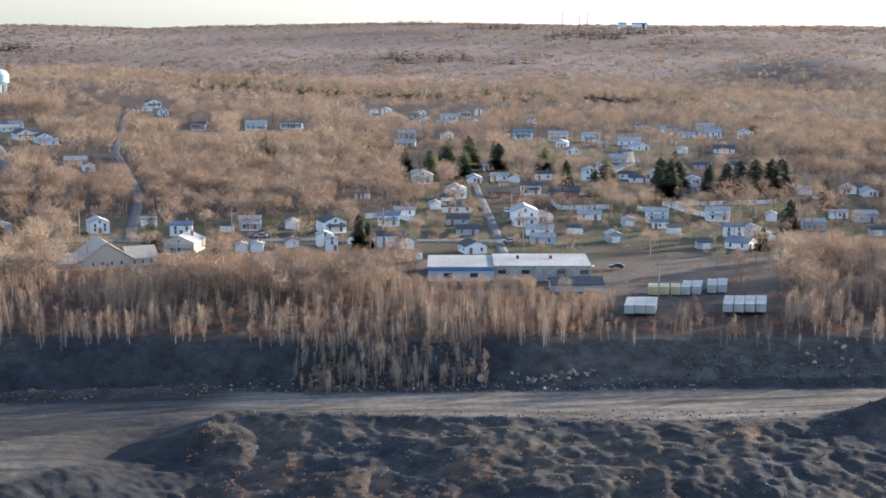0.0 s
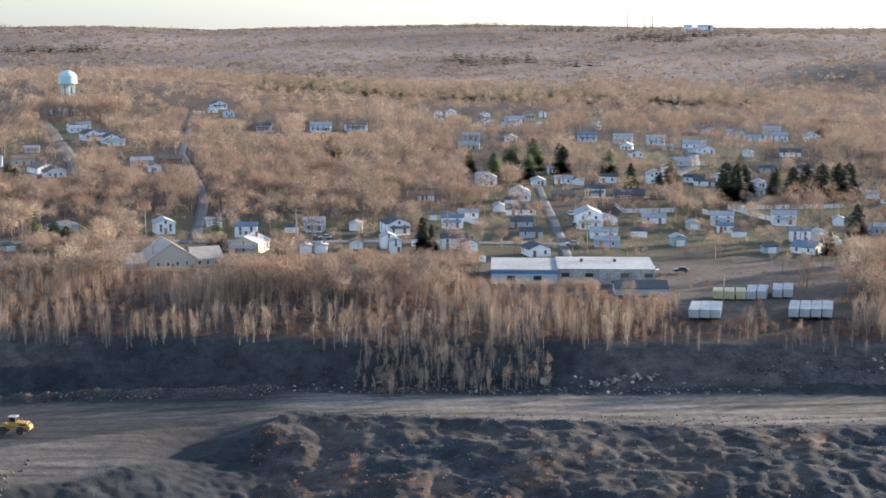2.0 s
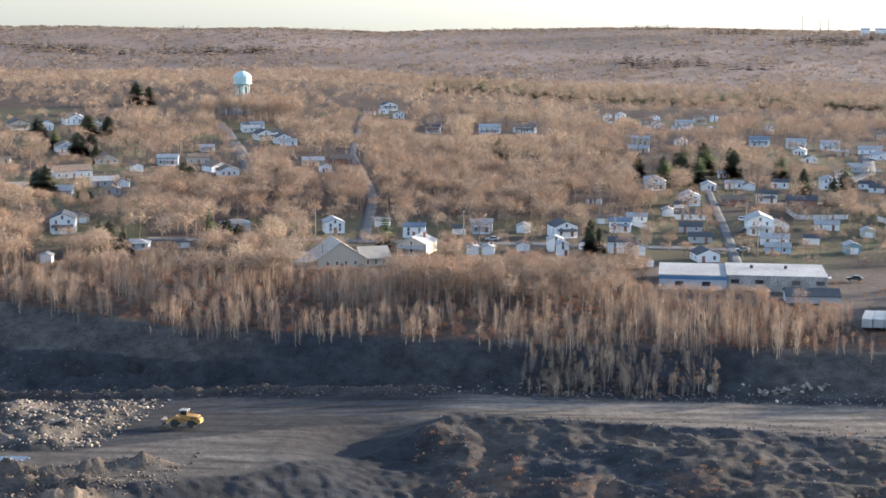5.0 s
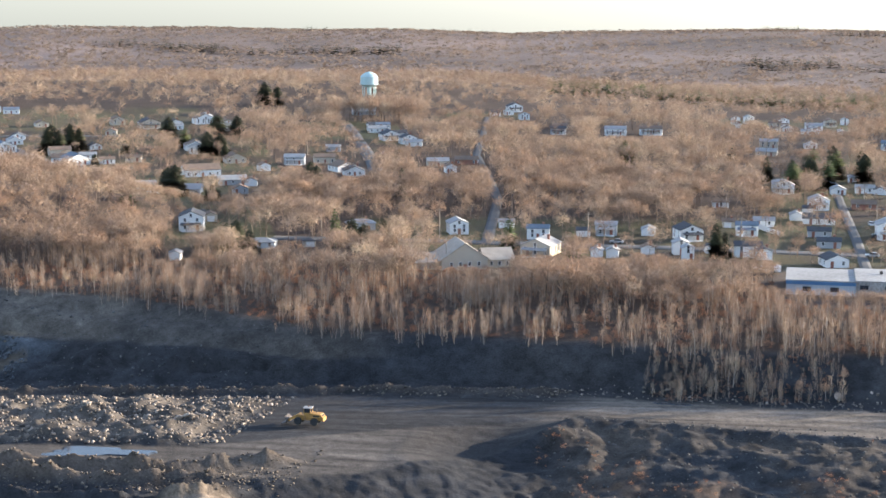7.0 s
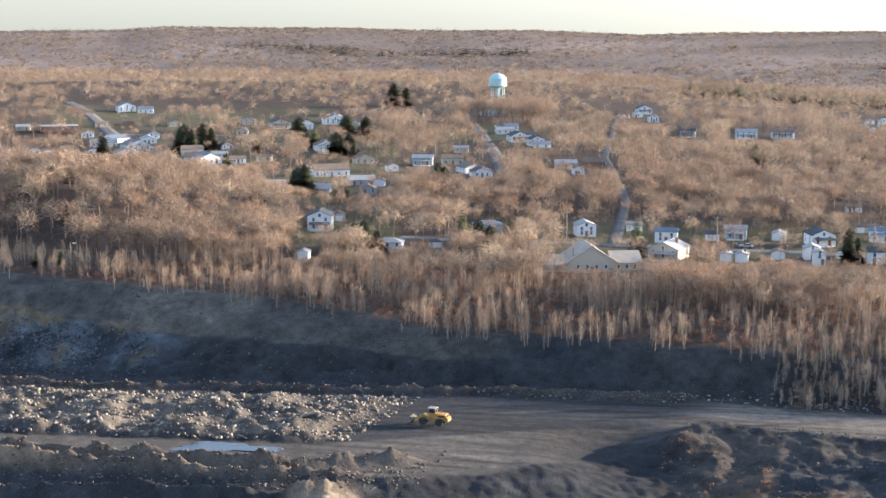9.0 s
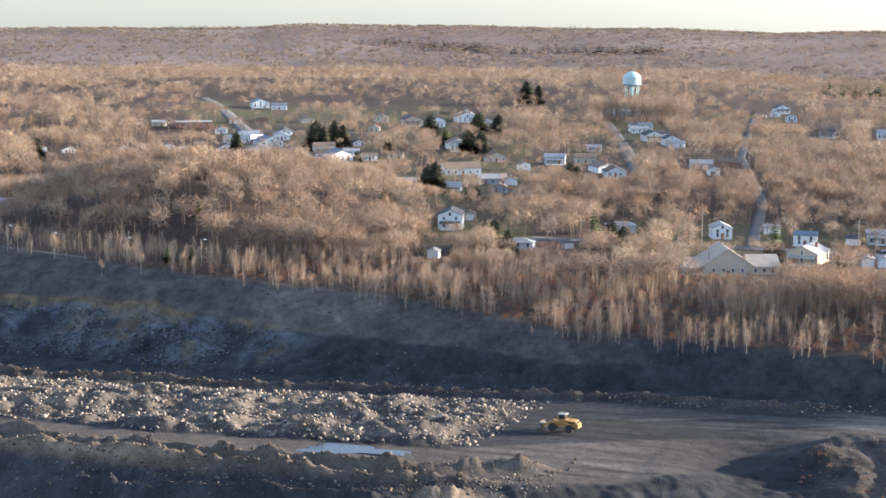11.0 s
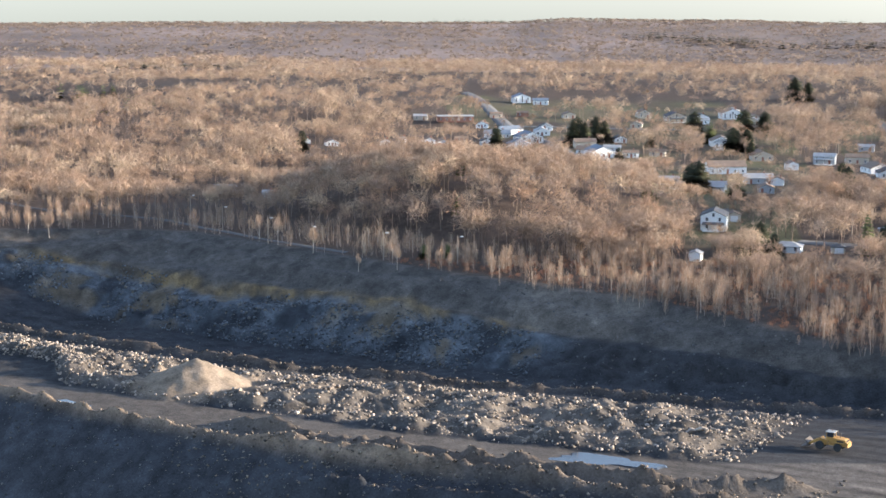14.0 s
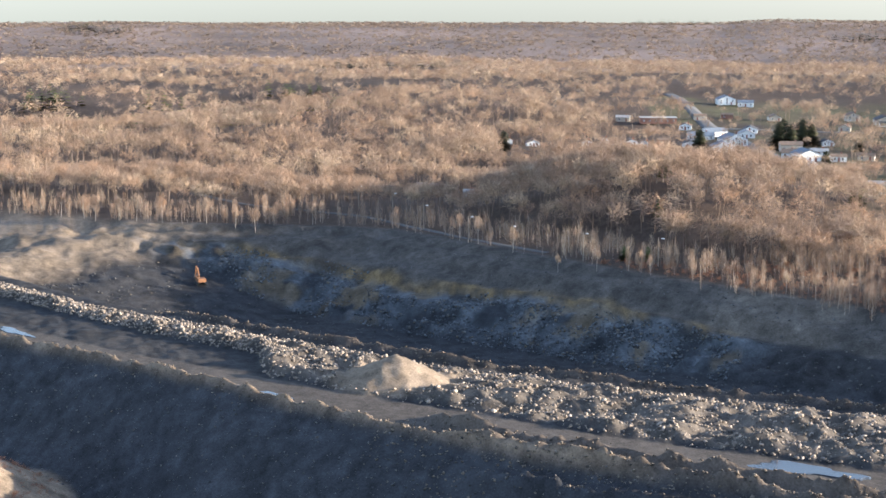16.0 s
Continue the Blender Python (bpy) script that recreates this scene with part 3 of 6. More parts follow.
def base_at(name, x, y, turn, label, category, group="", sink=0.0):
    ob = new(name)
    ob.matrix_basis = pose(x, y, float(land(x, y)) - sink, 0, 0, turn)
    return tagged(ob, label, category, group)


# ---- houses ----
WINDOW = box_mesh("window", [(0, 0, 0.6, 0.98, 0.14, 0.1), (0, 0, -0.6, 1.08, 0.2, 0.1), (-0.44, 0, 0, 0.1, 0.14, 1.16), (0.44, 0, 0, 0.1, 0.14, 1.16), (0, 0, 0, 0.8, 0.12, 0.07)], TRIM)
PANE = box_mesh("pane", [(0, 0, 0, 0.8, 0.06, 1.12)], GLASS)
DOOR = box_mesh("door", [(0, 0, 1.0, 0.95, 0.12, 2.0)], plain("painted_door", (0.24, 0.10, 0.07), 0.5))
GARAGE = box_mesh("garage_door", [(0, 0, 0.3 + 0.52 * k, 2.6, 0.1, 0.49) for k in range(4)], TRIM)
CHIMNEY = box_mesh("chimney", [(0, 0, 0, 0.7, 0.7, 2.2), (0, 0, 1.15, 0.9, 0.9, 0.15)], PAINT["brick"])
PLACES = []
rng = random.Random(11)
WORDS = {"g": "gable-fronted", "r": "side-gabled", "h": "hip-roofed"}


def house(x, y, w, d, h, turn, form, wall, roof):
    w, d, h = w * 0.9, d * 0.9, h * (0.92 if h > 4 else 1.0)
    storeys = "two-storey" if h > 3.6 else "one-storey"
    colour = {"brick": "red-brown brick"}.get(wall, wall + " clapboard")
    root = base_at("house", x, y, turn, f"{storeys} {WORDS[form]} {colour} house with {roof} roof", "house", "houses of the town", 0.15)
    PLACES.append((x, y, w, d))
    pitch = 0.42 if form != "h" else 0.36
    span, run, axis = (w, d, "y") if form == "g" else (d, w, "x")
    top = h + pitch * span / 2
    over = 0.35
    if form == "h":
        put("wall", box_mesh("wall", [(0, 0, h / 2, w, d, h)], PAINT[wall]), root)
        ow, od, rx = w / 2 + over, d / 2 + over, max(0.2, (w - d) / 2)
        me = bpy.data.meshes.new("roof")
        me.from_pydata([(-ow, -od, h - 0.1), (ow, -od, h - 0.1), (ow, od, h - 0.1), (-ow, od, h - 0.1), (-rx, 0, top), (rx, 0, top),
                        (-ow, -od, h - 0.3), (ow, -od, h - 0.3), (ow, od, h - 0.3), (-ow, od, h - 0.3)], [],
                       [(0, 1, 5, 4), (1, 2, 5), (2, 3, 4, 5), (3, 0, 4), (6, 7, 1, 0), (7, 8, 2, 1), (8, 9, 3, 2), (9, 6, 0, 3), (9, 8, 7, 6)])
        me.materials.append(ROOF[roof])
        put("roof", me, root)
    else:
        s = span / 2
        put("wall", prism_mesh("wall", [(-s, 0), (s, 0), (s, h), (0, top), (-s, h)], run, PAINT[wall], axis), root)
        drop = over * pitch
        put("roof", prism_mesh("roof", [(-s - over, h - drop + 0.02), (0, top + 0.02), (s + over, h - drop + 0.02), (s + over, h - drop + 0.2), (0, top + 0.22), (-s - over, h - drop + 0.2)],
                               run + 0.6, ROOF[roof], axis), root)
    rows = 2 if h > 3.6 else 1
    door_at = rng.choice((-0.25, 0.0, 0.25)) * w
    for side, length, turn_w in ((0, w, 0), (1, d, 90), (3, d, -90)):
        n = max(1, int(length / 3.1))
        for level in range(rows):
            for k in range(n):
                u = (k + 0.5) / n * length - length / 2
                if side == 0 and level == 0 and abs(u - door_at) < 1.2:
                    continue
                z = 1.55 + level * 2.5
                if z + 0.8 > h + (0.5 if form == "g" and side == 0 else -0.05):
                    z = h - 0.95
                at = (u, -d / 2 - 0.03, z) if side == 0 else (w / 2 + 0.03, u, z) if side == 1 else (-w / 2 - 0.03, u, z)
                win = put("window", WINDOW, root, at, turn_w)
                put("pane", PANE, win)
    if form == "g" and rows == 2:
        win = put("window", WINDOW, root, (0, -d / 2 - 0.03, h + 0.35), 0)
        put("pane", PANE, win)
    if w < 5.4 and h < 3.2:
        put("garage_door", GARAGE, root, (door_at * 0.3, -d / 2 - 0.04, 0), 0, "white panelled garage door")
    else:
        put("door", DOOR, root, (door_at, -d / 2 - 0.05, 0.15), 0, "dark painted front door")
    if rng.random() < 0.55:
        put("chimney", CHIMNEY, root, (w * 0.22, d * 0.12, top - 0.4), 0, "brick chimney")
    if h > 3.6 and rng.random() < 0.6:
        pw = w * 0.8
        put("porch", box_mesh("porch", [(0, -d / 2 - 1.1, 0.25, pw, 2.1, 0.3), (-pw / 2 + 0.1, -d / 2 - 2.0, 1.4, 0.14, 0.14, 2.2), (pw / 2 - 0.1, -d / 2 - 2.0, 1.4, 0.14, 0.14, 2.2),
                                        (0, -d / 2 - 2.0, 1.4, 0.14, 0.14, 2.2)], TRIM), root, label="white open porch")
        put("porch_roof", prism_mesh("porch_roof", [(-d / 2 - 2.4, 2.45), (-d / 2, 2.95), (-d / 2, 3.1), (-d / 2 - 2.4, 2.6)], pw + 0.4, ROOF[roof], "x"), root)
    return root


house(-116, 542, 7.2, 8.3, 4.2, 22, 'g', 'white', 'grey')
house(-87, 536, 8.2, 5.1, 4.2, 6, 'r', 'white', 'blue')
house(-81, 504, 10.8, 12.5, 3.7, -9, 'g', 'beige', 'grey')
house(-66, 551, 8.1, 5.0, 4.2, 4, 'r', 'grey', 'grey')
house(-63, 502, 4.2, 4.8, 2.6, 4, 'g', 'white', 'grey')
house(-58, 502, 4.2, 4.8, 2.6, 4, 'g', 'white', 'grey')
house(-38, 547, 8.7, 10.1, 4.2, 22, 'g', 'white', 'dark')
house(-38, 514, 5.4, 6.2, 4.2, 11, 'g', 'white', 'grey')
house(-35, 504, 4.0, 4.6, 4.2, 10, 'g', 'white', 'grey')
house(-19, 559, 8.2, 5.1, 4.2, 1, 'r', 'white', 'blue')
house(-17, 514, 9.3, 5.8, 4.2, 5, 'r', 'white', 'dark')
house(-12, 510, 5.0, 5.8, 2.9, 11, 'g', 'white', 'dark')
house(-14, 584, 8.2, 5.1, 2.4, 1, 'r', 'white', 'grey')
house(-10, 699, 8.7, 5.4, 4.2, 0, 'h', 'white', 'grey')
house(5, 637, 8.0, 9.1, 4.2, 8, 'g', 'white', 'grey')
house(13, 687, 6.7, 7.7, 2.4, 4, 'g', 'white', 'grey')
house(24, 694, 8.7, 5.4, 2.5, -1, 'r', 'white', 'grey')
house(22, 640, 10.2, 6.3, 2.4, -1, 'r', 'brick', 'brown')
house(35, 649, 9.0, 5.6, 4.2, -2, 'r', 'white', 'dark')
house(43, 698, 8.2, 5.1, 2.9, -2, 'r', 'white', 'dark')
house(63, 696, 7.7, 8.9, 4.8, 3, 'g', 'white', 'grey')
house(48, 641, 12.9, 8.0, 2.6, -3, 'r', 'brick', 'dark')
house(5, 595, 12.4, 7.7, 2.4, -0, 'r', 'white', 'dark')
house(5, 563, 8.6, 5.3, 2.4, -0, 'r', 'grey', 'dark')
house(8, 539, 8.3, 5.1, 2.4, -0, 'r', 'grey', 'dark')
house(9, 502, 7.7, 8.9, 2.6, 17, 'g', 'white', 'dark')
house(28, 562, 9.8, 11.2, 5.6, 3, 'g', 'white', 'grey')
house(35, 570, 6.7, 7.7, 2.5, 10, 'g', 'white', 'grey')
house(32, 538, 10.1, 6.3, 2.5, -2, 'r', 'white', 'grey')
house(32, 520, 8.7, 5.4, 2.4, -2, 'r', 'blue', 'grey')
house(52, 576, 9.2, 5.7, 2.4, -3, 'r', 'white', 'grey')
house(75, 568, 8.7, 5.4, 4.2, -4, 'r', 'white', 'grey')
house(97, 572, 9.2, 5.7, 4.2, -2, 'r', 'white', 'grey')
house(96, 534, 7.4, 4.6, 4.2, -6, 'r', 'white', 'blue')
house(103, 538, 6.0, 6.9, 2.6, 4, 'g', 'white', 'grey')
house(94, 509, 7.8, 9.0, 2.4, 54, 'g', 'white', 'blue')
house(116, 572, 4.0, 4.6, 2.7, -7, 'g', 'white', 'grey')
house(55, 523, 5.0, 5.8, 2.9, 8, 'g', 'teal', 'grey')
house(148, 630, 7.0, 8.1, 2.4, 7, 'g', 'white', 'brown')
house(126, 550, 8.4, 5.2, 3.0, 2, 'r', 'grey', 'grey')
house(148, 568, 8.7, 5.4, 3.1, 1, 'r', 'grey', 'grey')
house(162, 649, 6.8, 7.8, 2.4, -8, 'g', 'white', 'grey')
house(44, 901, 11.8, 7.3, 4.2, -2, 'r', 'white', 'blue')
house(63, 893, 11.7, 7.3, 4.2, -2, 'r', 'white', 'grey')
house(80, 883, 11.0, 6.8, 4.2, -3, 'r', 'white', 'grey')
house(98, 860, 13.1, 8.1, 2.7, -4, 'r', 'white', 'grey')
house(100, 830, 8.6, 9.9, 2.5, 16, 'g', 'white', 'grey')
house(120, 817, 5.7, 6.5, 2.4, -5, 'g', 'white', 'grey')
house(141, 817, 11.3, 7.0, 2.4, -6, 'r', 'white', 'dark')
house(163, 1013, 11.9, 7.4, 4.2, -5, 'r', 'white', 'grey')
house(152, 929, 14.1, 8.8, 4.2, -6, 'r', 'white', 'grey')
house(173, 933, 8.4, 9.6, 4.2, 4, 'g', 'white', 'grey')
house(-48, 1129, 6.2, 7.2, 5.3, 9, 'g', 'white', 'brown')
house(-40, 1152, 7.9, 9.1, 4.9, 6, 'g', 'white', 'grey')
house(-16, 1119, 7.7, 8.9, 5.7, 10, 'g', 'white', 'brown')
house(-21, 1096, 9.1, 5.6, 4.2, 1, 'r', 'beige', 'brown')
house(4, 1082, 12.7, 7.9, 4.2, -0, 'r', 'white', 'grey')
house(15, 1141, 8.6, 9.9, 4.4, 8, 'g', 'beige', 'brown')
house(25, 1162, 5.6, 6.5, 4.2, 7, 'g', 'white', 'grey')
house(57, 1055, 5.1, 5.9, 4.2, 6, 'g', 'white', 'grey')
house(136, 967, 6.7, 7.7, 4.2, 3, 'g', 'beige', 'brown')
house(121, 993, 8.2, 9.5, 4.2, 4, 'g', 'beige', 'brown')
house(-110, 958, 13.9, 8.6, 4.2, 4, 'r', 'white', 'grey')
house(-90, 966, 14.7, 9.1, 4.2, 3, 'r', 'white', 'brown')
house(-144, 958, 9.9, 6.2, 4.2, 5, 'r', 'grey', 'dark')
house(-199, 1118, 11.6, 13.3, 4.2, 18, 'g', 'white', 'dark')
house(-182, 1059, 7.3, 8.4, 4.2, 18, 'g', 'white', 'brown')
house(-20, 894, 10.5, 6.5, 4.2, 1, 'r', 'beige', 'grey')
house(2, 898, 8.1, 9.3, 2.4, -0, 'g', 'white', 'grey')
house(-256, 959, 11.3, 7.0, 4.2, 29, 'r', 'white', 'dark')
house(-232, 899, 11.2, 12.8, 4.2, 29, 'g', 'white', 'dark')
house(-216, 877, 9.1, 10.5, 4.2, 28, 'g', 'white', 'dark')
house(-173, 763, 11.6, 7.2, 2.8, 18, 'r', 'beige', 'grey')
house(-161, 736, 5.6, 6.5, 3.2, 22, 'g', 'white', 'brown')
house(83, 688, 9.6, 5.9, 2.4, -4, 'r', 'white', 'dark')
house(100, 657, 7.8, 4.8, 2.4, -0, 'r', 'white', 'grey')
house(118, 742, 7.7, 4.8, 2.4, -5, 'r', 'grey', 'dark')
house(-32, 636, 6.6, 4.1, 2.4, 12, 'r', 'white', 'brown')
house(73, 744, 6.7, 7.7, 2.4, -3, 'g', 'white', 'grey')
house(-151, 544, 10.6, 6.6, 3.1, 25, 'h', 'grey', 'metal')
house(-172, 499, 10.6, 6.6, 2.4, 11, 'h', 'white', 'grey')
house(-210, 539, 7.2, 4.5, 4.5, 27, 'r', 'white', 'dark')
house(-209, 551, 5.0, 5.8, 2.4, 26, 'g', 'beige', 'brown')
house(-190, 470, 4.0, 4.6, 2.4, 13, 'g', 'white', 'grey')
house(-269, 698, 18.5, 11.5, 3.4, 33, 'r', 'white', 'brown')
house(-249, 638, 8.1, 5.0, 2.4, 23, 'r', 'white', 'metal')
house(-317, 815, 12.0, 13.8, 3.0, 27, 'g', 'white', 'brown')
house(-275, 759, 11.1, 12.8, 2.8, 32, 'g', 'beige', 'brown')
house(-248, 725, 5.8, 6.7, 3.0, 31, 'g', 'white', 'brown')
house(-242, 754, 11.0, 6.8, 4.2, 11, 'r', 'grey', 'grey')
house(-230, 764, 11.6, 7.2, 3.3, 22, 'r', 'beige', 'brown')
house(-211, 730, 11.0, 12.7, 2.6, 40, 'g', 'white', 'brown')
house(-545, 1022, 13.3, 14.0, 4.2, 37, 'g', 'white', 'blue')
house(-528, 1019, 11.7, 7.2, 3.1, 26, 'r', 'white', 'blue')
house(-413, 784, 13.8, 14.0, 3.7, 47, 'g', 'white', 'blue')
house(-452, 835, 14.8, 9.2, 3.0, 57, 'r', 'white', 'blue')
house(-440, 856, 9.2, 10.5, 2.4, 26, 'g', 'white', 'dark')
house(-372, 768, 12.2, 7.6, 3.5, 36, 'r', 'beige', 'brown')
house(-346, 731, 12.1, 14.0, 3.4, 45, 'g', 'white', 'blue')
house(-428, 967, 9.4, 10.8, 4.2, 34, 'g', 'beige', 'brown')
house(-399, 949, 13.4, 14.0, 4.2, 34, 'g', 'beige', 'dark')
house(-387, 961, 9.3, 10.6, 3.1, 33, 'g', 'white', 'dark')
house(-377, 986, 14.5, 14.0, 4.2, 33, 'g', 'white', 'brown')
house(-358, 975, 8.6, 9.9, 3.1, 32, 'g', 'beige', 'brown')
house(-487, 865, 8.0, 9.2, 2.5, 28, 'g', 'white', 'brown')
house(-453, 762, 7.2, 8.2, 2.4, 38, 'g', 'white', 'brown')
house(-467, 771, 7.2, 8.3, 2.4, 39, 'g', 'white', 'brown')
house(-430, 769, 7.2, 8.2, 2.4, 38, 'g', 'white', 'dark')
house(-456, 787, 8.0, 4.9, 2.4, 38, 'r', 'brick', 'brown')
house(-495, 789, 5.0, 5.8, 2.4, 39, 'g', 'white', 'brown')
house(-436, 556, 10.0, 6.2, 2.4, 23, 'r', 'white', 'grey')
house(-400, 538, 5.0, 4.0, 2.7, 32, 'r', 'grey', 'grey')
house(-520, 731, 5.5, 6.3, 2.4, 41, 'g', 'white', 'brown')
house(-506, 735, 7.8, 9.0, 2.4, 41, 'g', 'white', 'brown')
house(-490, 763, 6.1, 7.0, 2.4, 40, 'g', 'white', 'brown')
house(21, 736, 6.6, 4.1, 2.4, -1, 'r', 'white', 'grey')
house(30, 690, 5.3, 6.1, 2.4, -1, 'g', 'white', 'dark')
house(64, 812, 7.3, 8.4, 2.4, 5, 'g', 'white', 'brown')
house(83, 846, 6.4, 4.0, 2.4, -3, 'r', 'beige', 'grey')
house(101, 733, 7.6, 4.7, 2.4, 0, 'r', 'white', 'dark')
house(105, 682, 6.2, 7.1, 2.4, -0, 'g', 'white', 'grey')
house(93, 635, 5.3, 4.0, 2.4, -5, 'r', 'grey', 'dark')
house(135, 742, 7.7, 4.8, 2.4, -6, 'r', 'grey', 'dark')
house(142, 672, 7.0, 4.4, 2.4, -2, 'r', 'white', 'dark')
house(144, 646, 5.9, 4.0, 2.4, -3, 'r', 'white', 'grey')
house(168, 640, 6.7, 7.7, 2.4, 1, 'g', 'white', 'grey')
house(126, 584, 5.3, 6.1, 2.4, 3, 'g', 'grey', 'grey')
house(141, 577, 6.8, 4.2, 2.4, 2, 'r', 'white', 'grey')
house(144, 536, 5.6, 4.0, 2.4, 1, 'r', 'grey', 'dark')
house(82, 508, 5.3, 4.0, 2.4, 9, 'r', 'grey', 'dark')
house(64, 559, 5.0, 5.8, 2.4, 1, 'g', 'beige', 'grey')
house(-3, 603, 5.0, 5.8, 2.4, 5, 'g', 'white', 'grey')
house(1, 622, 4.3, 4.0, 2.4, -0, 'r', 'white', 'dark')
house(-26, 578, 5.0, 4.0, 2.4, 2, 'r', 'beige', 'brown')
house(-52, 555, 5.0, 5.8, 2.4, 3, 'g', 'white', 'grey')
house(-73, 545, 5.0, 4.0, 2.4, 5, 'r', 'white', 'dark')
house(-102, 559, 5.9, 4.0, 2.4, 6, 'r', 'white', 'grey')
house(-48, 511, 4.3, 4.9, 2.4, 11, 'g', 'white', 'brown')
house(-29, 520, 4.0, 4.6, 2.4, 2, 'g', 'white', 'dark')
house(44, 541, 5.7, 4.0, 2.4, -3, 'r', 'white', 'dark')
house(77, 540, 5.0, 4.0, 2.4, 3, 'r', 'white', 'brown')
house(105, 528, 4.4, 5.1, 2.4, 1, 'g', 'white', 'grey')
house(-260, 624, 8.4, 5.2, 2.4, 26, 'r', 'white', 'metal')
house(-228, 636, 7.0, 8.1, 2.4, 24, 'g', 'grey', 'brown')
house(-157, 503, 4.4, 4.0, 2.4, 20, 'h', 'beige', 'dark')
house(-353, 704, 8.0, 9.2, 2.4, 36, 'g', 'beige', 'brown')
house(-332, 736, 8.3, 5.2, 2.6, 35, 'r', 'white', 'brown')
house(-370, 806, 7.3, 8.4, 2.4, 35, 'g', 'white', 'dark')
house(-503, 911, 8.4, 5.2, 2.8, 37, 'r', 'beige', 'brown')
house(-467, 940, 8.6, 9.9, 2.7, 36, 'g', 'beige', 'brown')
house(-229, 906, 10.9, 6.8, 4.2, 29, 'r', 'white', 'dark')
house(-252, 960, 9.6, 6.0, 4.2, 24, 'r', 'white', 'blue')
house(-449, 815, 16.1, 10.0, 2.6, 32, 'r', 'white', 'blue')
house(-400, 749, 12.8, 12.0, 2.6, 33, 'g', 'white', 'blue')
house(-428, 828, 9.8, 11.3, 2.6, 32, 'g', 'white', 'grey')
house(-356, 686, 5.8, 6.7, 2.6, 34, 'g', 'beige', 'brown')
house(-355, 739, 14.2, 8.8, 2.6, 20, 'r', 'white', 'brown')
house(-350, 754, 9.4, 5.8, 2.6, 25, 'r', 'white', 'grey')
house(-329, 695, 10.4, 11.9, 2.6, 28, 'g', 'blue', 'blue')
house(-304, 662, 9.8, 6.1, 2.6, 31, 'r', 'grey', 'dark')
house(-402, 899, 7.4, 8.5, 2.6, 20, 'g', 'beige', 'brown')
house(-378, 941, 10.0, 6.2, 2.6, 22, 'r', 'white', 'grey')
house(-381, 999, 10.5, 12.0, 4.2, 22, 'g', 'white', 'grey')
house(-351, 956, 7.7, 8.8, 2.6, 22, 'g', 'beige', 'grey')
house(-309, 800, 11.0, 12.0, 4.2, 18, 'g', 'white', 'grey')
house(-247, 626, 11.6, 7.2, 2.6, 19, 'r', 'grey', 'metal')
house(-272, 642, 8.9, 5.5, 2.6, 30, 'r', 'grey', 'grey')
house(-243, 668, 13.3, 8.2, 2.6, 25, 'r', 'grey', 'grey')
house(-233, 664, 5.8, 6.7, 2.6, 16, 'g', 'white', 'brown')
house(-207, 528, 9.3, 10.7, 5.6, 17, 'g', 'white', 'dark')
house(-494, 929, 8.0, 4.9, 2.6, 31, 'r', 'brick', 'brown')
house(-540, 881, 9.4, 5.8, 2.6, 27, 'r', 'beige', 'grey')
house(-323, 748, 8.6, 5.3, 2.6, 17, 'r', 'beige', 'brown')
house(-252, 947, 12.1, 7.5, 2.6, 21, 'r', 'white', 'grey')
house(-209, 863, 10.2, 6.4, 2.6, 11, 'r', 'white', 'grey')
house(-243, 823, 8.6, 5.3, 2.6, 13, 'r', 'grey', 'grey')
house(-201, 713, 10.3, 11.8, 2.6, 22, 'g', 'white', 'dark')
house(-205, 1079, 8.4, 5.2, 2.6, 9, 'r', 'white', 'dark')
house(-198, 1091, 6.8, 7.8, 2.6, 18, 'g', 'white', 'grey')
house(-149, 997, 10.1, 6.2, 2.6, 10, 'r', 'beige', 'brown')
house(-295, 1073, 17.1, 10.6, 2.6, 19, 'r', 'grey', 'grey')
house(-161, 773, 12.1, 7.5, 2.6, 9, 'r', 'brick', 'brown')
house(-44, 1082, 3.8, 4.3, 2.6, 10, 'g', 'white', 'brown')
house(-12, 1056, 7.3, 8.4, 2.6, 4, 'g', 'white', 'brown')
house(-19, 1038, 5.6, 6.4, 2.6, 9, 'g', 'beige', 'brown')
house(-1, 1027, 6.3, 4.0, 2.6, 7, 'r', 'white', 'grey')
house(6, 1044, 4.8, 5.5, 2.6, -2, 'g', 'white', 'brown')
house(20, 1042, 4.0, 4.6, 2.6, -2, 'g', 'white', 'grey')
house(57, 1026, 3.6, 4.1, 2.6, -7, 'g', 'white', 'grey')
house(62, 850, 7.2, 8.3, 2.6, -8, 'g', 'white', 'grey')
house(82, 770, 11.9, 7.4, 2.6, -11, 'r', 'grey', 'grey')
house(-9, 688, 9.5, 11.0, 4.2, 3, 'g', 'white', 'grey')
house(-20, 852, 11.8, 7.3, 2.6, -5, 'r', 'beige', 'grey')
house(131, 940, 5.1, 5.9, 2.6, -4, 'g', 'beige', 'brown')
house(121, 1019, 7.9, 9.1, 2.6, -8, 'g', 'beige', 'brown')
house(136, 984, 9.9, 6.2, 2.6, -10, 'r', 'white', 'grey')
house(138, 926, 10.8, 6.7, 2.6, -3, 'r', 'white', 'grey')
house(79, 701, 7.1, 4.4, 2.6, -6, 'r', 'white', 'dark')
house(91, 702, 6.5, 7.5, 2.6, -9, 'g', 'white', 'grey')
house(74, 552, 6.0, 4.0, 2.6, -7, 'r', 'white', 'blue')


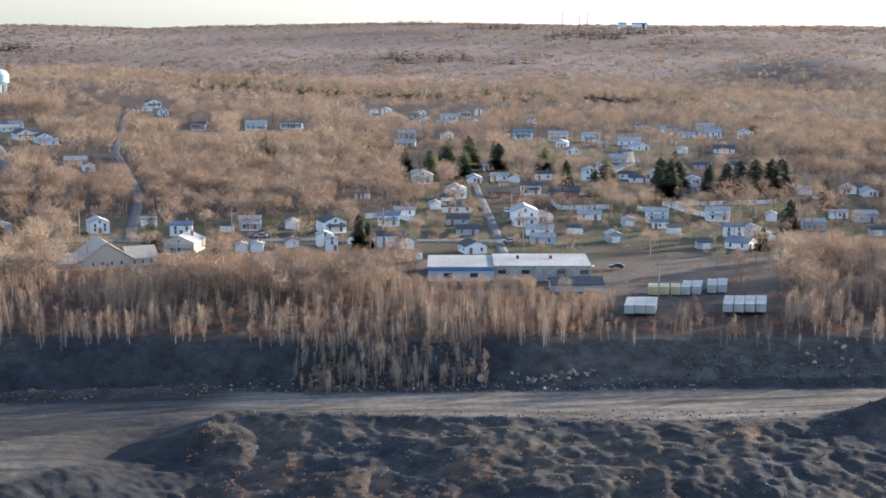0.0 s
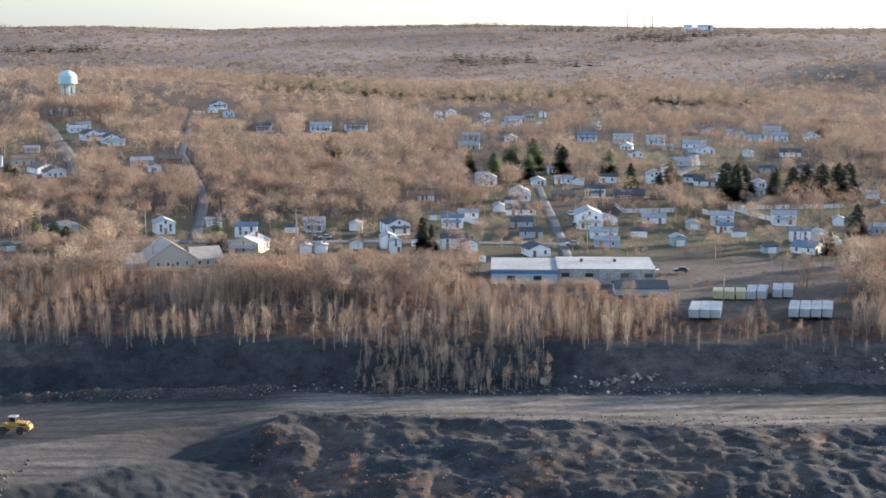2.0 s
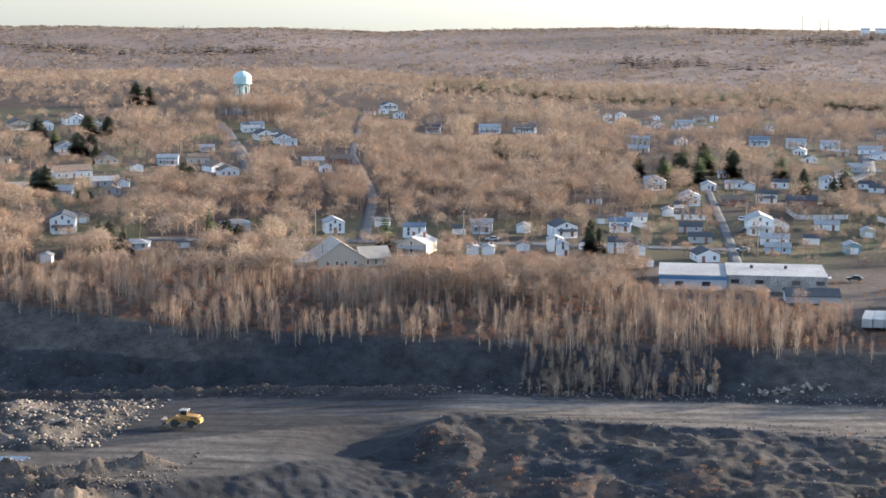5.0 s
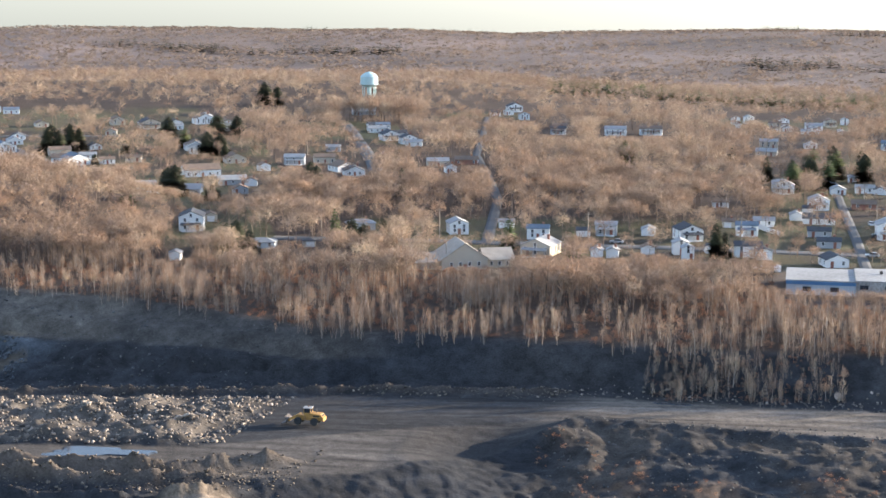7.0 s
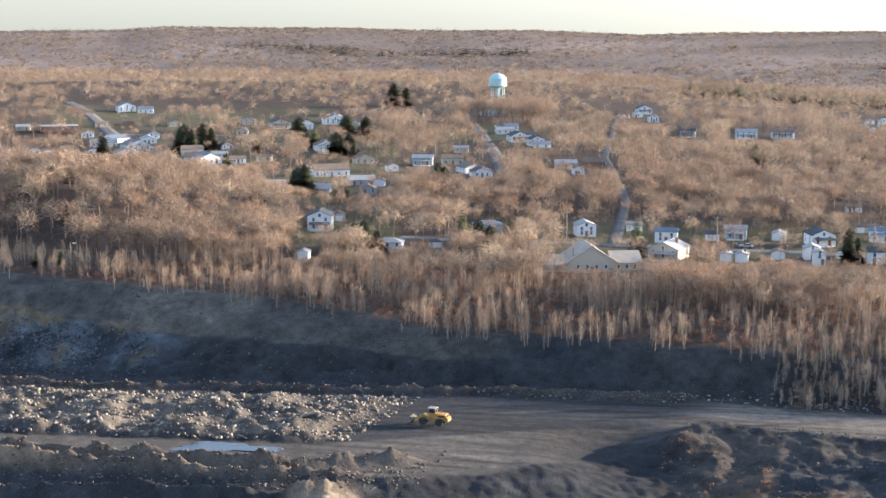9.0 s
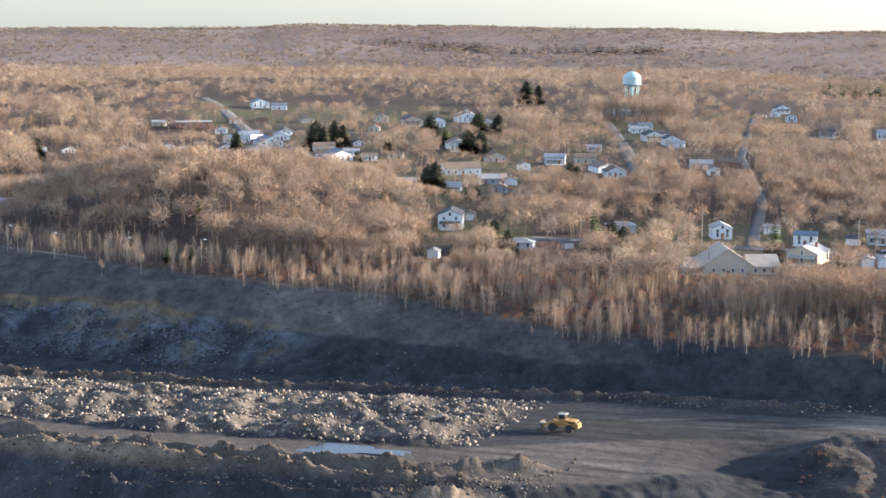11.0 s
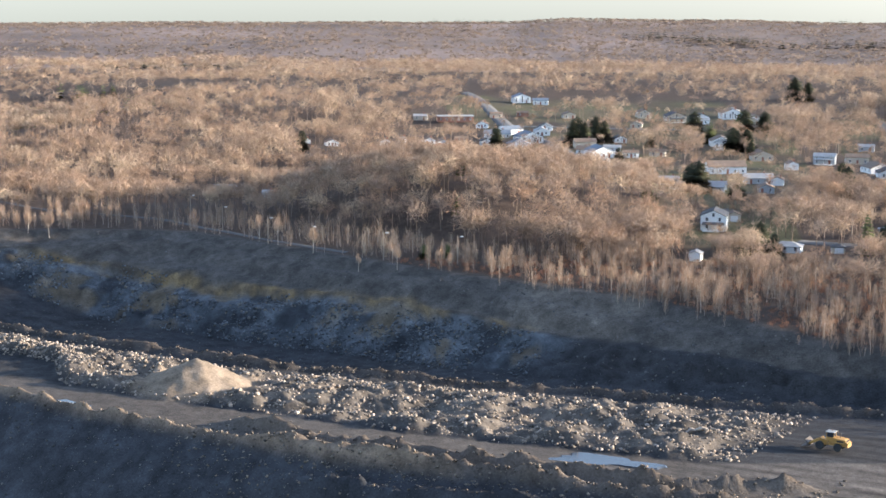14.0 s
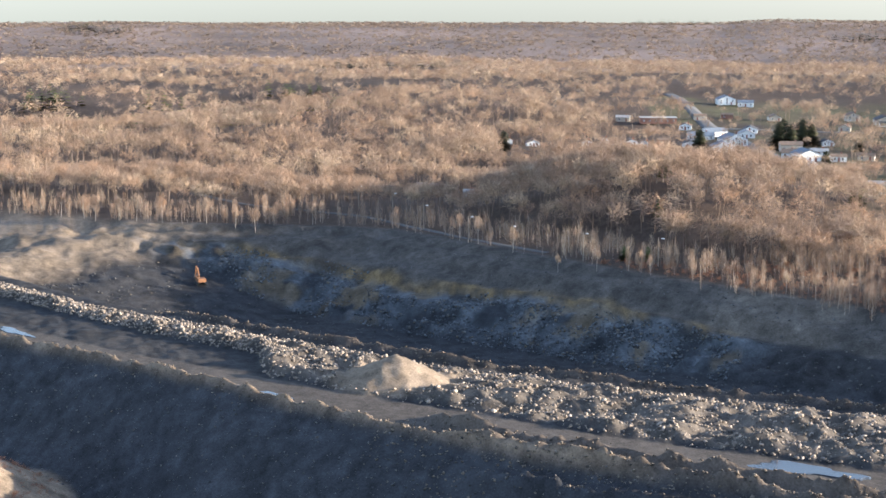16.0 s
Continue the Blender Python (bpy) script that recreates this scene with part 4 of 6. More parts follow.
# ---- the hall by the tracks ----
def hall():
    """The long shed with a flat roof, half of it clad in blue and white."""
    root = base_at("warehouse", 18.3, 461, 0, "long weathered concrete warehouse with flat pale roof and blue cladding", "warehouse")
    put("wall", box_mesh("wall", [(9.5, 0, 2.1, 27, 21, 4.2)], CONCRETE), root, label="stained grey concrete wall")
    put("clad_wall", box_mesh("clad_wall", [(-13.4, 0.2, 1.95, 18.6, 20.6, 3.9)], CLAD), root, label="white clad wall")
    put("blue_band", box_mesh("blue_band", [(-13.4, -10.2, 3.35, 18.7, 0.25, 0.9)], BLUE_METAL), root, label="blue metal band")
    put("roof", box_mesh("roof", [(9.5, 0, 4.35, 27.4, 21.4, 0.3), (-13.4, 0.2, 4.02, 18.9, 20.9, 0.24)], PALE_ROOF), root, label="pale flat roof")
    for k in range(9):
        put("pilaster", box_mesh("pilaster", [(-3.6 + k * 3.3, -10.6, 2.1, 0.35, 0.25, 4.1)], CONCRETE), root)
    for k in (0, 2, 5, 7):
        put("panel_window", box_mesh("panel_window", [(-1.9 + k * 3.3, -10.55, 2.7, 2.2, 0.12, 1.1)], GLASS), root, label="dark dirty factory window")
    for k in (1, 3):
        put("clad_window", box_mesh("clad_window", [(-20.8 + k * 3.7, -10.15, 1.7, 2.3, 0.14, 1.3)], GLASS), root)
    for px in (3.0, 12.5):
        put("roof_vent", box_mesh("roof_vent", [(px, 2, 4.9, 0.8, 0.8, 0.9)], STEEL), root, label="steel roof vent")
    PLACES.append((18, 461, 48, 22))
    low = base_at("low_shed", 36, 437, 2, "low shed with charcoal pitched roof beside the warehouse", "shed")
    put("wall", box_mesh("wall", [(0, 0, 1.0, 14, 8, 2.0)], PAINT["grey"]), low)
    put("roof", prism_mesh("roof", [(-4.6, 1.9), (0, 3.4), (4.6, 1.9), (4.6, 2.1), (0, 3.6), (-4.6, 2.1)], 14.6, CANVAS, "x"), low)
    put("gable_panel", box_mesh("gable_panel", [(-7.1, -1, 1.6, 0.2, 1.6, 2.6)], TRIM), low)
    PLACES.append((36, 437, 15, 9))


hall()


def church():
    """The big tan building above the belt, with steep roofs and a porch wing."""
    root = base_at("church", -101, 476, 24, "large tan church building with steep pale shingle roofs", "church", sink=0.2)
    put("nave_wall", prism_mesh("nave_wall", [(-7, 0), (7, 0), (7, 3.6), (0, 8.2), (-7, 3.6)], 14, PAINT["beige"], "y"), root)
    put("nave_roof", prism_mesh("nave_roof", [(-7.8, 3.1), (0, 8.25), (7.8, 3.1), (7.8, 3.4), (0, 8.55), (-7.8, 3.4)], 14.8, ROOF["tan"], "y"), root)
    put("wing_wall", prism_mesh("wing_wall", [(-5, 0), (5, 0), (5, 3.0), (0, 5.6), (-5, 3.0)], 9, PAINT["beige"], "x"), root, (11, 0, 0))
    put("wing_roof", prism_mesh("wing_roof", [(-5.6, 2.7), (0, 5.65), (5.6, 2.7), (5.6, 2.95), (0, 5.9), (-5.6, 2.95)], 9.6, ROOF["tan"], "x"), root, (11, 0, 0))
    put("hall_roof", prism_mesh("hall_roof", [(-6.5, 2.4), (0, 4.6), (6.5, 2.4), (6.5, 2.6), (0, 4.8), (-6.5, 2.6)], 10.5, ROOF["tan"], "x"), root, (-12, 2, 0))
    put("hall_wall", prism_mesh("hall_wall", [(-6, 0), (6, 0), (6, 2.5), (0, 4.5), (-6, 2.5)], 10, PAINT["beige"], "x"), root, (-12, 2, 0))
    for u in (-4.2, -1.4, 1.4, 4.2):
        win = put("window", WINDOW, root, (u, -7.05, 2.2))
        put("pane", PANE, win)
    for u in (8.5, 11, 13.5):
        win = put("window", WINDOW, root, (u, -5.05, 1.8))
        put("pane", PANE, win)
    put("door", DOOR, root, (0, -7.06, 0.1))
    PLACES.append((-97, 476, 15, 15))


church()


def school():
    """The low brick block at the head of the western street."""
    root = base_at("school_building", -517, 884, 35, "long low orange-brick building with flat roof", "building", sink=0.2)
    put("wall", box_mesh("wall", [(0, 0, 1.7, 22, 12, 3.4)], PAINT["brick"]), root)
    put("roof", box_mesh("roof", [(0, 0, 3.55, 22.6, 12.6, 0.3)], PALE_ROOF), root)
    for k in range(6):
        win = put("window", WINDOW, root, (-9 + 3.6 * k, -6.05, 1.9))
        put("pane", PANE, win)
    PLACES.append((-517, 884, 24, 18))


school()


def trailer(x, y, turn, mat, length, label, group):
    root = base_at("container", x, y, turn, label, "container", group, -0.02)
    put("body", box_mesh("body", [(0, 0, 1.75, 2.5, length, 2.6)] + [(s * 1.26, -length / 2 + 0.3 + 0.6 * k, 1.75, 0.05, 0.3, 2.5) for s in (-1, 1) for k in range(int(length / 0.6))], mat), root)
    put("roof_panel", box_mesh("roof_panel", [(0, 0, 3.1, 2.55, length + 0.05, 0.1)], mat), root)
    for s in (-0.6, 0.6):
        put("door", box_mesh("door", [(s, -length / 2 - 0.04, 1.75, 1.15, 0.08, 2.4)], mat), root)
    for s in (-0.9, 0.9):
        put("skid", box_mesh("skid", [(s, 0, 0.22, 0.3, length - 0.4, 0.44)], STEEL), root)
    root.scale = (1, 1, 0.78)
    PLACES.append((x, y, 4, length))


for k in range(3):
    trailer(48.0 + 2.7 * k, 411, -10, TRAILER, 12, "white box trailer parked in a row", "white trailers")
for k in range(3):
    trailer(56.2 + 3.0 * k, 430, -8, CREAM, 6, "faded yellow storage container in the yard", "yellow containers")
for k in range(2):
    trailer(65.5 + 2.8 * k, 432, -12, TRAILER, 10, "white box trailer parked in a row", "white trailers")
for k in range(2):
    trailer(72.6 + 2.8 * k, 434, -10, TRAILER, 10, "white box trailer parked in a row", "white trailers")
for k in range(4):
    trailer(73.5 + 2.8 * k, 413, -12, TRAILER, 12, "white box trailer parked in a row", "white trailers")


# ---- cars and machines ----
def wheel(root, x, y, r, width, rim=STEEL):
    w = put("wheel", tube_mesh("wheel", [(-width / 2 * 0.8, r * 0.55), (width / 2 * 0.8, r * 0.55)], 14, rim, "x"), root, (x, y, r))
    put("tyre", tube_mesh("tyre", [(-width / 2, r * 0.6), (-width / 2, r * 0.92), (-width / 4, r), (width / 4, r), (width / 2, r * 0.92), (width / 2, r * 0.6)], 18, RUBBER, "x"), w)


def car(x, y, turn, paint, label, van=False):
    root = base_at("car", x, y, turn, label, "van" if van else "car", "parked cars", -0.3)
    h = 2.0 if van else 1.0
    put("body", prism_mesh("body", [(-2.2, 0.35), (2.2, 0.35), (2.25, 0.8), (1.2, h), (-2.1, h), (-2.25, 0.8)] if van else
                           [(-2.2, 0.35), (2.2, 0.35), (2.25, 0.75), (1.1, 0.95), (-2.1, 0.98), (-2.25, 0.7)], 1.75, CAR_PAINT[paint], "x"), root)
    if van:
        put("windscreen", box_mesh("windscreen", [(0, 1.75, 1.4, 1.5, 0.5, 0.5)], GLASS), root)
    else:
        put("cabin", prism_mesh("cabin", [(-1.7, 0.95), (0.9, 0.95), (0.2, 1.45), (-1.2, 1.45)], 1.5, GLASS, "x"), root)
        put("roof", box_mesh("roof", [(0, -0.5, 1.47, 1.4, 1.4, 0.05)], CAR_PAINT[paint]), root)
    for sx in (-0.8, 0.8):
        for sy in (-1.35, 1.35):
            wheel(root, sx, sy, 0.33, 0.22)


for x, y, turn, paint, label, van in (
    (50.5, 469, 80, "dark", "black saloon car parked on the gravel yard", False), (-7.5, 484, 10, "white", "white van parked behind the warehouse", True),
    (-12, 486, 60, "white", "white saloon car parked on grass", False), (21, 520, 85, "silver", "silver car parked at the street", False),
    (-150, 523, 88, "red", "red car parked at the street", False), (-60, 530, 90, "silver", "silver car parked at the street", False),
    (23, 560, 5, "dark", "black car parked at the kerb", False), (23, 590, 5, "white", "white car parked at the kerb", False),
    (-213, 812, 20, "white", "white car parked at the kerb", False), (-170, 860, 10, "silver", "silver car parked at the street", False),
    (42, 470, 40, "silver", "silver car parked on the gravel yard", False), (92, 770, 0, "white", "white car parked at the kerb", False)):
    car(x, y, turn, paint, label, van)


LOADER = 1.02


def loader():
    """A wheel loader with its bucket lowered, pointing west."""
    root = base_at("wheel_loader", -103, 325, 88, "yellow wheel loader with lowered bucket on the dark ground", "wheel loader", sink=-0.25)
    put("rear_body", prism_mesh("rear_body", [(-4.2, 1.1), (-0.6, 1.1), (-0.4, 2.3), (-1.2, 2.6), (-3.9, 2.4), (-4.3, 1.9)], 2.0, YELLOW, "x"), root)
    cab = put("cab", box_mesh("cab", [(0, -0.9, 2.35, 1.6, 1.5, 0.5)] + [(sx * 0.75, -0.9 + sy * 0.7, 3.05, 0.1, 0.1, 1.0) for sx in (-1, 1) for sy in (-1, 1)], YELLOW), root)
    put("cab_glass", box_mesh("cab_glass", [(0, -0.9, 3.0, 1.4, 1.3, 0.85)], GLASS), cab)
    put("cab_roof", box_mesh("cab_roof", [(0, -0.9, 3.58, 1.8, 1.8, 0.14)], TRAILER), cab, label="pale cab roof")
    put("front_frame", prism_mesh("front_frame", [(-0.3, 0.9), (1.6, 0.9), (1.9, 1.5), (1.2, 2.1), (-0.2, 1.9)], 1.1, YELLOW, "x"), root)
    for s in (-0.6, 0.6):
        put("lift_arm", prism_mesh("lift_arm", [(0.6, 1.9), (1.0, 2.2), (3.4, 0.9), (3.3, 0.5)], 0.28, YELLOW, "x"), root, (s, 0, 0))
    put("bucket", prism_mesh("bucket", [(3.2, 0.3), (4.7, 0.05), (4.75, 0.15), (3.6, 0.45), (3.5, 1.0), (4.0, 1.5), (3.9, 1.6), (3.3, 1.1)], 2.9, STEEL, "x"), root, label="worn steel bucket")
    put("exhaust", tube_mesh("exhaust", [(2.4, 0.09), (3.3, 0.09)], 8, STEEL), root, (0.4, -2.6, 0))
    put("grille", box_mesh("grille", [(0, -4.18, 2.0, 1.6, 0.12, 0.55)] + [(sx * 1.01, -3.0, 1.95, 0.06, 1.3, 0.5) for sx in (-1, 1)], RUBBER), root, label="dark radiator grille")
    for sx in (-1.15, 1.15):
        put("fender", prism_mesh("fender", [(-3.7, 1.75), (-1.6, 1.75), (-1.5, 1.6), (-1.4, 1.85), (-3.8, 1.85)], 0.62, YELLOW, "x"), root, (sx, 0, 0))
    put("beacon", tube_mesh("beacon", [(3.64, 0.1), (3.85, 0.1)], 8, RUST), root, (0.4, -0.9, 0))
    put("ladder", box_mesh("ladder", [(-1.25, -0.7, 0.8 + 0.35 * k, 0.1, 0.5, 0.06) for k in range(4)], STEEL), root)
    put("counterweight", box_mesh("counterweight", [(0, -4.35, 1.4, 2.1, 0.4, 0.8)], YELLOW), root)
    for sx in (-1.15, 1.15):
        for sy in (-2.6, 1.0):
            wheel(root, sx, sy, 0.85, 0.6, YELLOW)
    root.scale = (LOADER, LOADER, LOADER)


loader()


def digger(x, y, turn, label):
    """A tracked excavator."""
    root = base_at("excavator", x, y, turn, label, "excavator", "excavators", -0.2)
    for s in (-1.2, 1.2):
        put("track", prism_mesh("track", [(-2.0, 0.1), (2.0, 0.1), (2.4, 0.5), (2.0, 0.95), (-2.0, 0.95), (-2.4, 0.5)], 0.6, RUBBER, "x"), root, (s, 0, 0))
    put("house_body", prism_mesh("house_body", [(-2.6, 1.1), (1.3, 1.1), (1.3, 1.9), (-0.4, 2.4), (-2.6, 2.2)], 2.5, RUST, "x"), root)
    cab = put("cab", box_mesh("cab", [(-0.75, 0.9, 2.5, 1.0, 1.5, 0.2)] + [(-0.75 + sx * 0.45, 0.9 + sy * 0.7, 2.2, 0.1, 0.1, 1.6) for sx in (-1, 1) for sy in (-1, 1)], RUST), root)
    put("cab_glass", box_mesh("cab_glass", [(-0.75, 0.9, 2.1, 0.85, 1.35, 1.1)], GLASS), cab)
    put("boom", prism_mesh("boom", [(1.0, 1.6), (1.4, 1.5), (3.6, 4.3), (5.6, 4.7), (5.5, 5.1), (3.3, 4.8)], 0.5, RUST, "x"), root)
    put("stick", prism_mesh("stick", [(5.3, 5.3), (5.8, 5.1), (6.6, 2.3), (6.3, 2.2)], 0.4, RUST, "x"), root)
    put("bucket", prism_mesh("bucket", [(6.2, 2.3), (6.8, 2.2), (6.7, 1.2), (5.8, 1.0), (5.6, 1.5)], 1.3, STEEL, "x"), root)


digger(-391, 381, 60, "orange-yellow tracked excavator at the foot of the cut")
digger(-292, 350, 100, "dark dusty tracked excavator on the cut floor")


# ---- water tower ----
def water_tower():
    r = 6.2
    root = base_at("water_tower", -301, 1110, 0, "pale green steel water tank on legs above the wood", "water tower", sink=0.5)
    base = 29.2 - float(land(-301, 1110)) - 11.0
    put("tank", tube_mesh("tank", [(base, 1.2), (base + 0.5, 3.4), (base + 1.4, 5.0), (base + 2.2, r), (base + 7.4, r), (base + 9.2, 4.6), (base + 10.4, 2.4), (base + 11.0, 0.4)], 28, TANK), root, label="pale green riveted tank")
    for k in range(6):
        a = math.pi / 3 * k
        put("leg", tube_mesh("leg", [(-1, 0.32), (base + 2.2, 0.32)], 8, TANK), root, (4.7 * math.cos(a), 4.7 * math.sin(a), 0))
    put("riser", tube_mesh("riser", [(-1, 1.4), (base + 0.5, 1.4)], 12, TANK), root)
    put("walkway", tube_mesh("walkway", [(base + 2.2, r + 0.05), (base + 2.2, r + 0.7), (base + 2.4, r + 0.7), (base + 2.4, r + 0.05)], 28, TANK), root)


water_tower()


# ---- poles and lamps ----
def utility_pole(x, y, h, turn, label="weathered wooden utility pole with crossarm"):
    root = base_at("utility_pole", x, y, turn, label, "utility pole", "utility poles", 0.3)
    put("shaft", tube_mesh("shaft", [(0, 0.19), (h, 0.13)], 8, POLEWOOD), root)
    put("crossarm", box_mesh("crossarm", [(0, 0, h - 0.7, 2.4, 0.14, 0.16)] + [(s, 0, h - 0.52, 0.1, 0.1, 0.2) for s in (-1.1, -0.4, 0.4, 1.1)], POLEWOOD), root)


def lamp_post(x, y, h, turn):
    root = base_at("floodlight_pole", x, y, turn, "slim grey pole with a lamp head at the wood's edge", "light pole", "light poles", 0.3)
    put("shaft", tube_mesh("shaft", [(0, 0.16), (h, 0.10)], 8, POLEWOOD), root)
    put("arm", box_mesh("arm", [(0.6, 0, h - 0.2, 1.3, 0.1, 0.1)], STEEL), root)
    put("lamp_head", box_mesh("lamp_head", [(1.2, 0, h - 0.3, 0.9, 0.4, 0.22)], TRIM), root)


utility_pole(-104, 470, 10, 10)
for x, y in ((-120, 532), (-70, 534), (-20, 534), (25, 505), (24, 570), (22, 640), (112, 580), (-28, 600), (-175, 870), (-345, 905), (-250, 800), (57, 425), (-160, 527)):
    utility_pole(x, y, 10, 5)
for x, y in ((-400, 470), (-377, 462), (-350, 446), (-322, 434), (-300, 428), (-272, 425), (-249, 430), (-430, 478), (-445, 500), (-475, 490)):
    lamp_post(x, y, 9, rng.uniform(-30, 30))


def radio_mast(x, y, h):
    root = base_at("radio_mast", x, y, 0, "thin steel lattice radio mast on the far hill", "radio mast", "radio masts", 0.5)
    for k in range(3):
        a = 2.094 * k
        put("leg", tube_mesh("leg", [(0, 0.35), (h, 0.25)], 4, STEEL), root, (1.1 * math.cos(a), 1.1 * math.sin(a), 0))
    for k in range(int(h / 5)):
        put("brace", box_mesh("brace", [(0, 0, 2.5 + 5 * k, 2.4, 2.4, 0.25)], STEEL), root)


for x, y, h in ((252, 3490, 42), (288, 3490, 34), (304, 3480, 34)):
    radio_mast(x, y, h)


def far_shed(x, y, w):
    root = base_at("hilltop_building", x, y, 0, "small white building on the far hilltop", "building", "hilltop buildings", 0.3)
    put("wall", box_mesh("wall", [(0, 0, 6, w, 10, 12)], PAINT["white"]), root)
    put("roof", prism_mesh("roof", [(-5.6, 11.8), (0, 14.5), (5.6, 11.8), (5.6, 12.2), (0, 14.9), (-5.6, 12.2)], w + 1, ROOF["grey"], "x"), root)


for x, w in ((405, 26), (418, 10), (372, 16)):
    far_shed(x, 3420, w)

# ---- fences ----
def fence(x0, y0, x1, y1):
    length = math.hypot(x1 - x0, y1 - y0)
    n = max(2, int(length / 2.4))
    turn = math.degrees(math.atan2(y1 - y0, x1 - x0))
    root = base_at("fence", x0, y0, turn, "white vinyl privacy fence round a back yard", "fence", "white fences", 0.1)
    panel, post = box_mesh("panel", [(length / n / 2, 0, 0.95, length / n - 0.1, 0.06, 1.7)], TRIM), box_mesh("post", [(0, 0, 1.0, 0.14, 0.14, 2.0)], TRIM)
    for k in range(n):
        t = (k + 0.5) / n
        dz = float(land(x0 + (x1 - x0) * t, y0 + (y1 - y0) * t)) - float(land(x0, y0))
        put("panel", panel, root, (k * length / n, 0, dz))
        put("post", post, root, (k * length / n, 0, dz))


for ends in ((83, 612, 127, 617), (83, 612, 95, 575), (41, 622, 43, 600), (43, 600, 62, 603), (62, 603, 64, 625), (72, 600, 80, 576), (102, 545, 108, 525), (-20, 585, -8, 560)):
    fence(*ends)


# ---- stones ----
def stone_template(seed):
    """A broken block: a skewed box with uneven corners."""
    bm = bmesh.new()
    bmesh.ops.create_cube(bm, size=0.8)
    r = random.Random(seed)
    sx, sy, sz = r.uniform(0.8, 1.4), r.uniform(0.6, 1.1), r.uniform(0.4, 0.8)
    for v in bm.verts:
        v.co = Vector((v.co.x * sx * r.uniform(0.6, 1.15), v.co.y * sy * r.uniform(0.6, 1.15), v.co.z * sz * r.uniform(0.6, 1.15)))
    bmesh.ops.rotate(bm, verts=bm.verts, matrix=Euler((r.uniform(-0.7, 0.7), r.uniform(-0.7, 0.7), r.uniform(0, 6))).to_matrix())
    bmesh.ops.triangulate(bm, faces=bm.faces)
    return bm


def rock_field(name, n, region, size, mat, label, seed):
    """Broken stone strewn over a stretch of the workings."""
    rs = np.random.RandomState(seed)
    temps = []
    for k in range(12):
        bm = stone_template(seed * 10 + k)
        bm.verts.ensure_lookup_table()
        temps.append((np.array([v.co[:] for v in bm.verts]), np.array([[v.index for v in f.verts] for f in bm.faces])))
        bm.free()
    x, y = region(rs, n)
    z = land(x, y)
    s = size[0] + (size[1] - size[0]) * rs.rand(len(x)) ** 3
    vs, fs, ts, off = [], [], [], 0
    for k in range(12):
        pick = np.arange(len(x)) % 12 == k
        tv, tf = temps[k]
        a, m = rs.rand(pick.sum()) * 6.283, pick.sum()
        c, sn = np.cos(a), np.sin(a)
        v = np.empty((m, len(tv), 3))
        v[..., 0] = (tv[:, 0] * c[:, None] - tv[:, 1] * sn[:, None]) * s[pick, None] + x[pick, None]
        v[..., 1] = (tv[:, 0] * sn[:, None] + tv[:, 1] * c[:, None]) * s[pick, None] + y[pick, None]
        v[..., 2] = tv[:, 2] * s[pick, None] + z[pick, None] + 0.1 * s[pick, None]
        vs.append(v.reshape(-1, 3))
        fs.append((tf[None] + np.arange(m)[:, None, None] * len(tv)).reshape(-1, 3) + off)
        ts.append(np.repeat(rs.rand(m), len(tv)))
        off += m * len(tv)
    me = sheet(name, np.concatenate(vs), np.concatenate(fs), [mat], tone=np.concatenate(ts))
    return tagged(new(name, me), label, "rubble", kind="stuff")


def heap_region(rs, n):
    x = rs.uniform(-430, -114, n)
    ya, yb = line_y(3, x) + 2 + 17 * smoothstep((-262 - x) / 25), line_y(4, x) - 5
    y = ya + (yb - ya) * rs.rand(n)
    keep = np.hypot(x + 238, y - 296) > 13
    return x[keep], y[keep]


def along(k, x0, x1, spread, shift=0.0):
    def region(rs, n):
        x = rs.uniform(x0, x1, n)
        return x, line_y(k, x) + shift + rs.normal(0, spread, n)
    return region


def slope_region(rs, n):
    x = rs.uniform(-420, -150, n)
    return x, line_y(1, x) + (line_y(2, x) - line_y(1, x)) * rs.rand(n)


def mound_region(rs, n):
    x = rs.uniform(-50, 130, n)
    return x, rs.uniform(265, 345, n)


def wall_region(rs, n):
    x = rs.uniform(-420, -130, n)
    return x, line_y(5, x) + (line_y(7, x) - line_y(5, x)) * rs.rand(n) ** 1.8


def face_region(rs, n):
    x = rs.uniform(-400, -195, n)
    y = line_y(6, x) + (line_y(7, x) - line_y(6, x)) * rs.uniform(0.02, 0.5, n)
    keep = fractal(x, y, 14, 61, 3) > 0.42
    return x[keep], y[keep]


rock_field("rubble_heap", 13000, heap_region, (0.3, 1.15), STONE, "pale broken quarry stone heaped along the haul road", 3)
rock_field("berm_stones", 2200, along(4, -340, -50, 1.8), (0.2, 0.8), BANKSTONE, "loose stones along the pushed-up bank", 4)
rock_field("road_edge_stones", 1500, along(2, -430, -100, 1.2), (0.15, 0.7), BANKSTONE, "stones along the edge of the haul road", 5)
rock_field("slope_stones", 4500, slope_region, (0.15, 0.6), DARKSTONE, "dark shale lying on the spoil slope", 6)
rock_field("mound_stones", 6000, mound_region, (0.15, 0.65), DARKSTONE, "dark shale and stones on the spoil mound", 7)
rock_field("wall_stones", 3500, wall_region, (0.2, 0.9), DARKSTONE, "fallen rock on the cut wall", 8)
rock_field("face_rocks", 7500, face_region, (0.3, 1.15), FACESTONE, "blue-grey broken rock standing out of the cut face", 14)
rock_field("east_stones", 1400, along(5, 55, 150, 4.0, 3.0), (0.2, 1.1), DARKSTONE, "grey broken stone beside the haul road", 9)
rock_field("ridge_stones", 2600, along(2, -215, -92, 6.0, 3.0), (0.15, 0.75), BANKSTONE, "dark stones on the pushed-up ridges", 12)
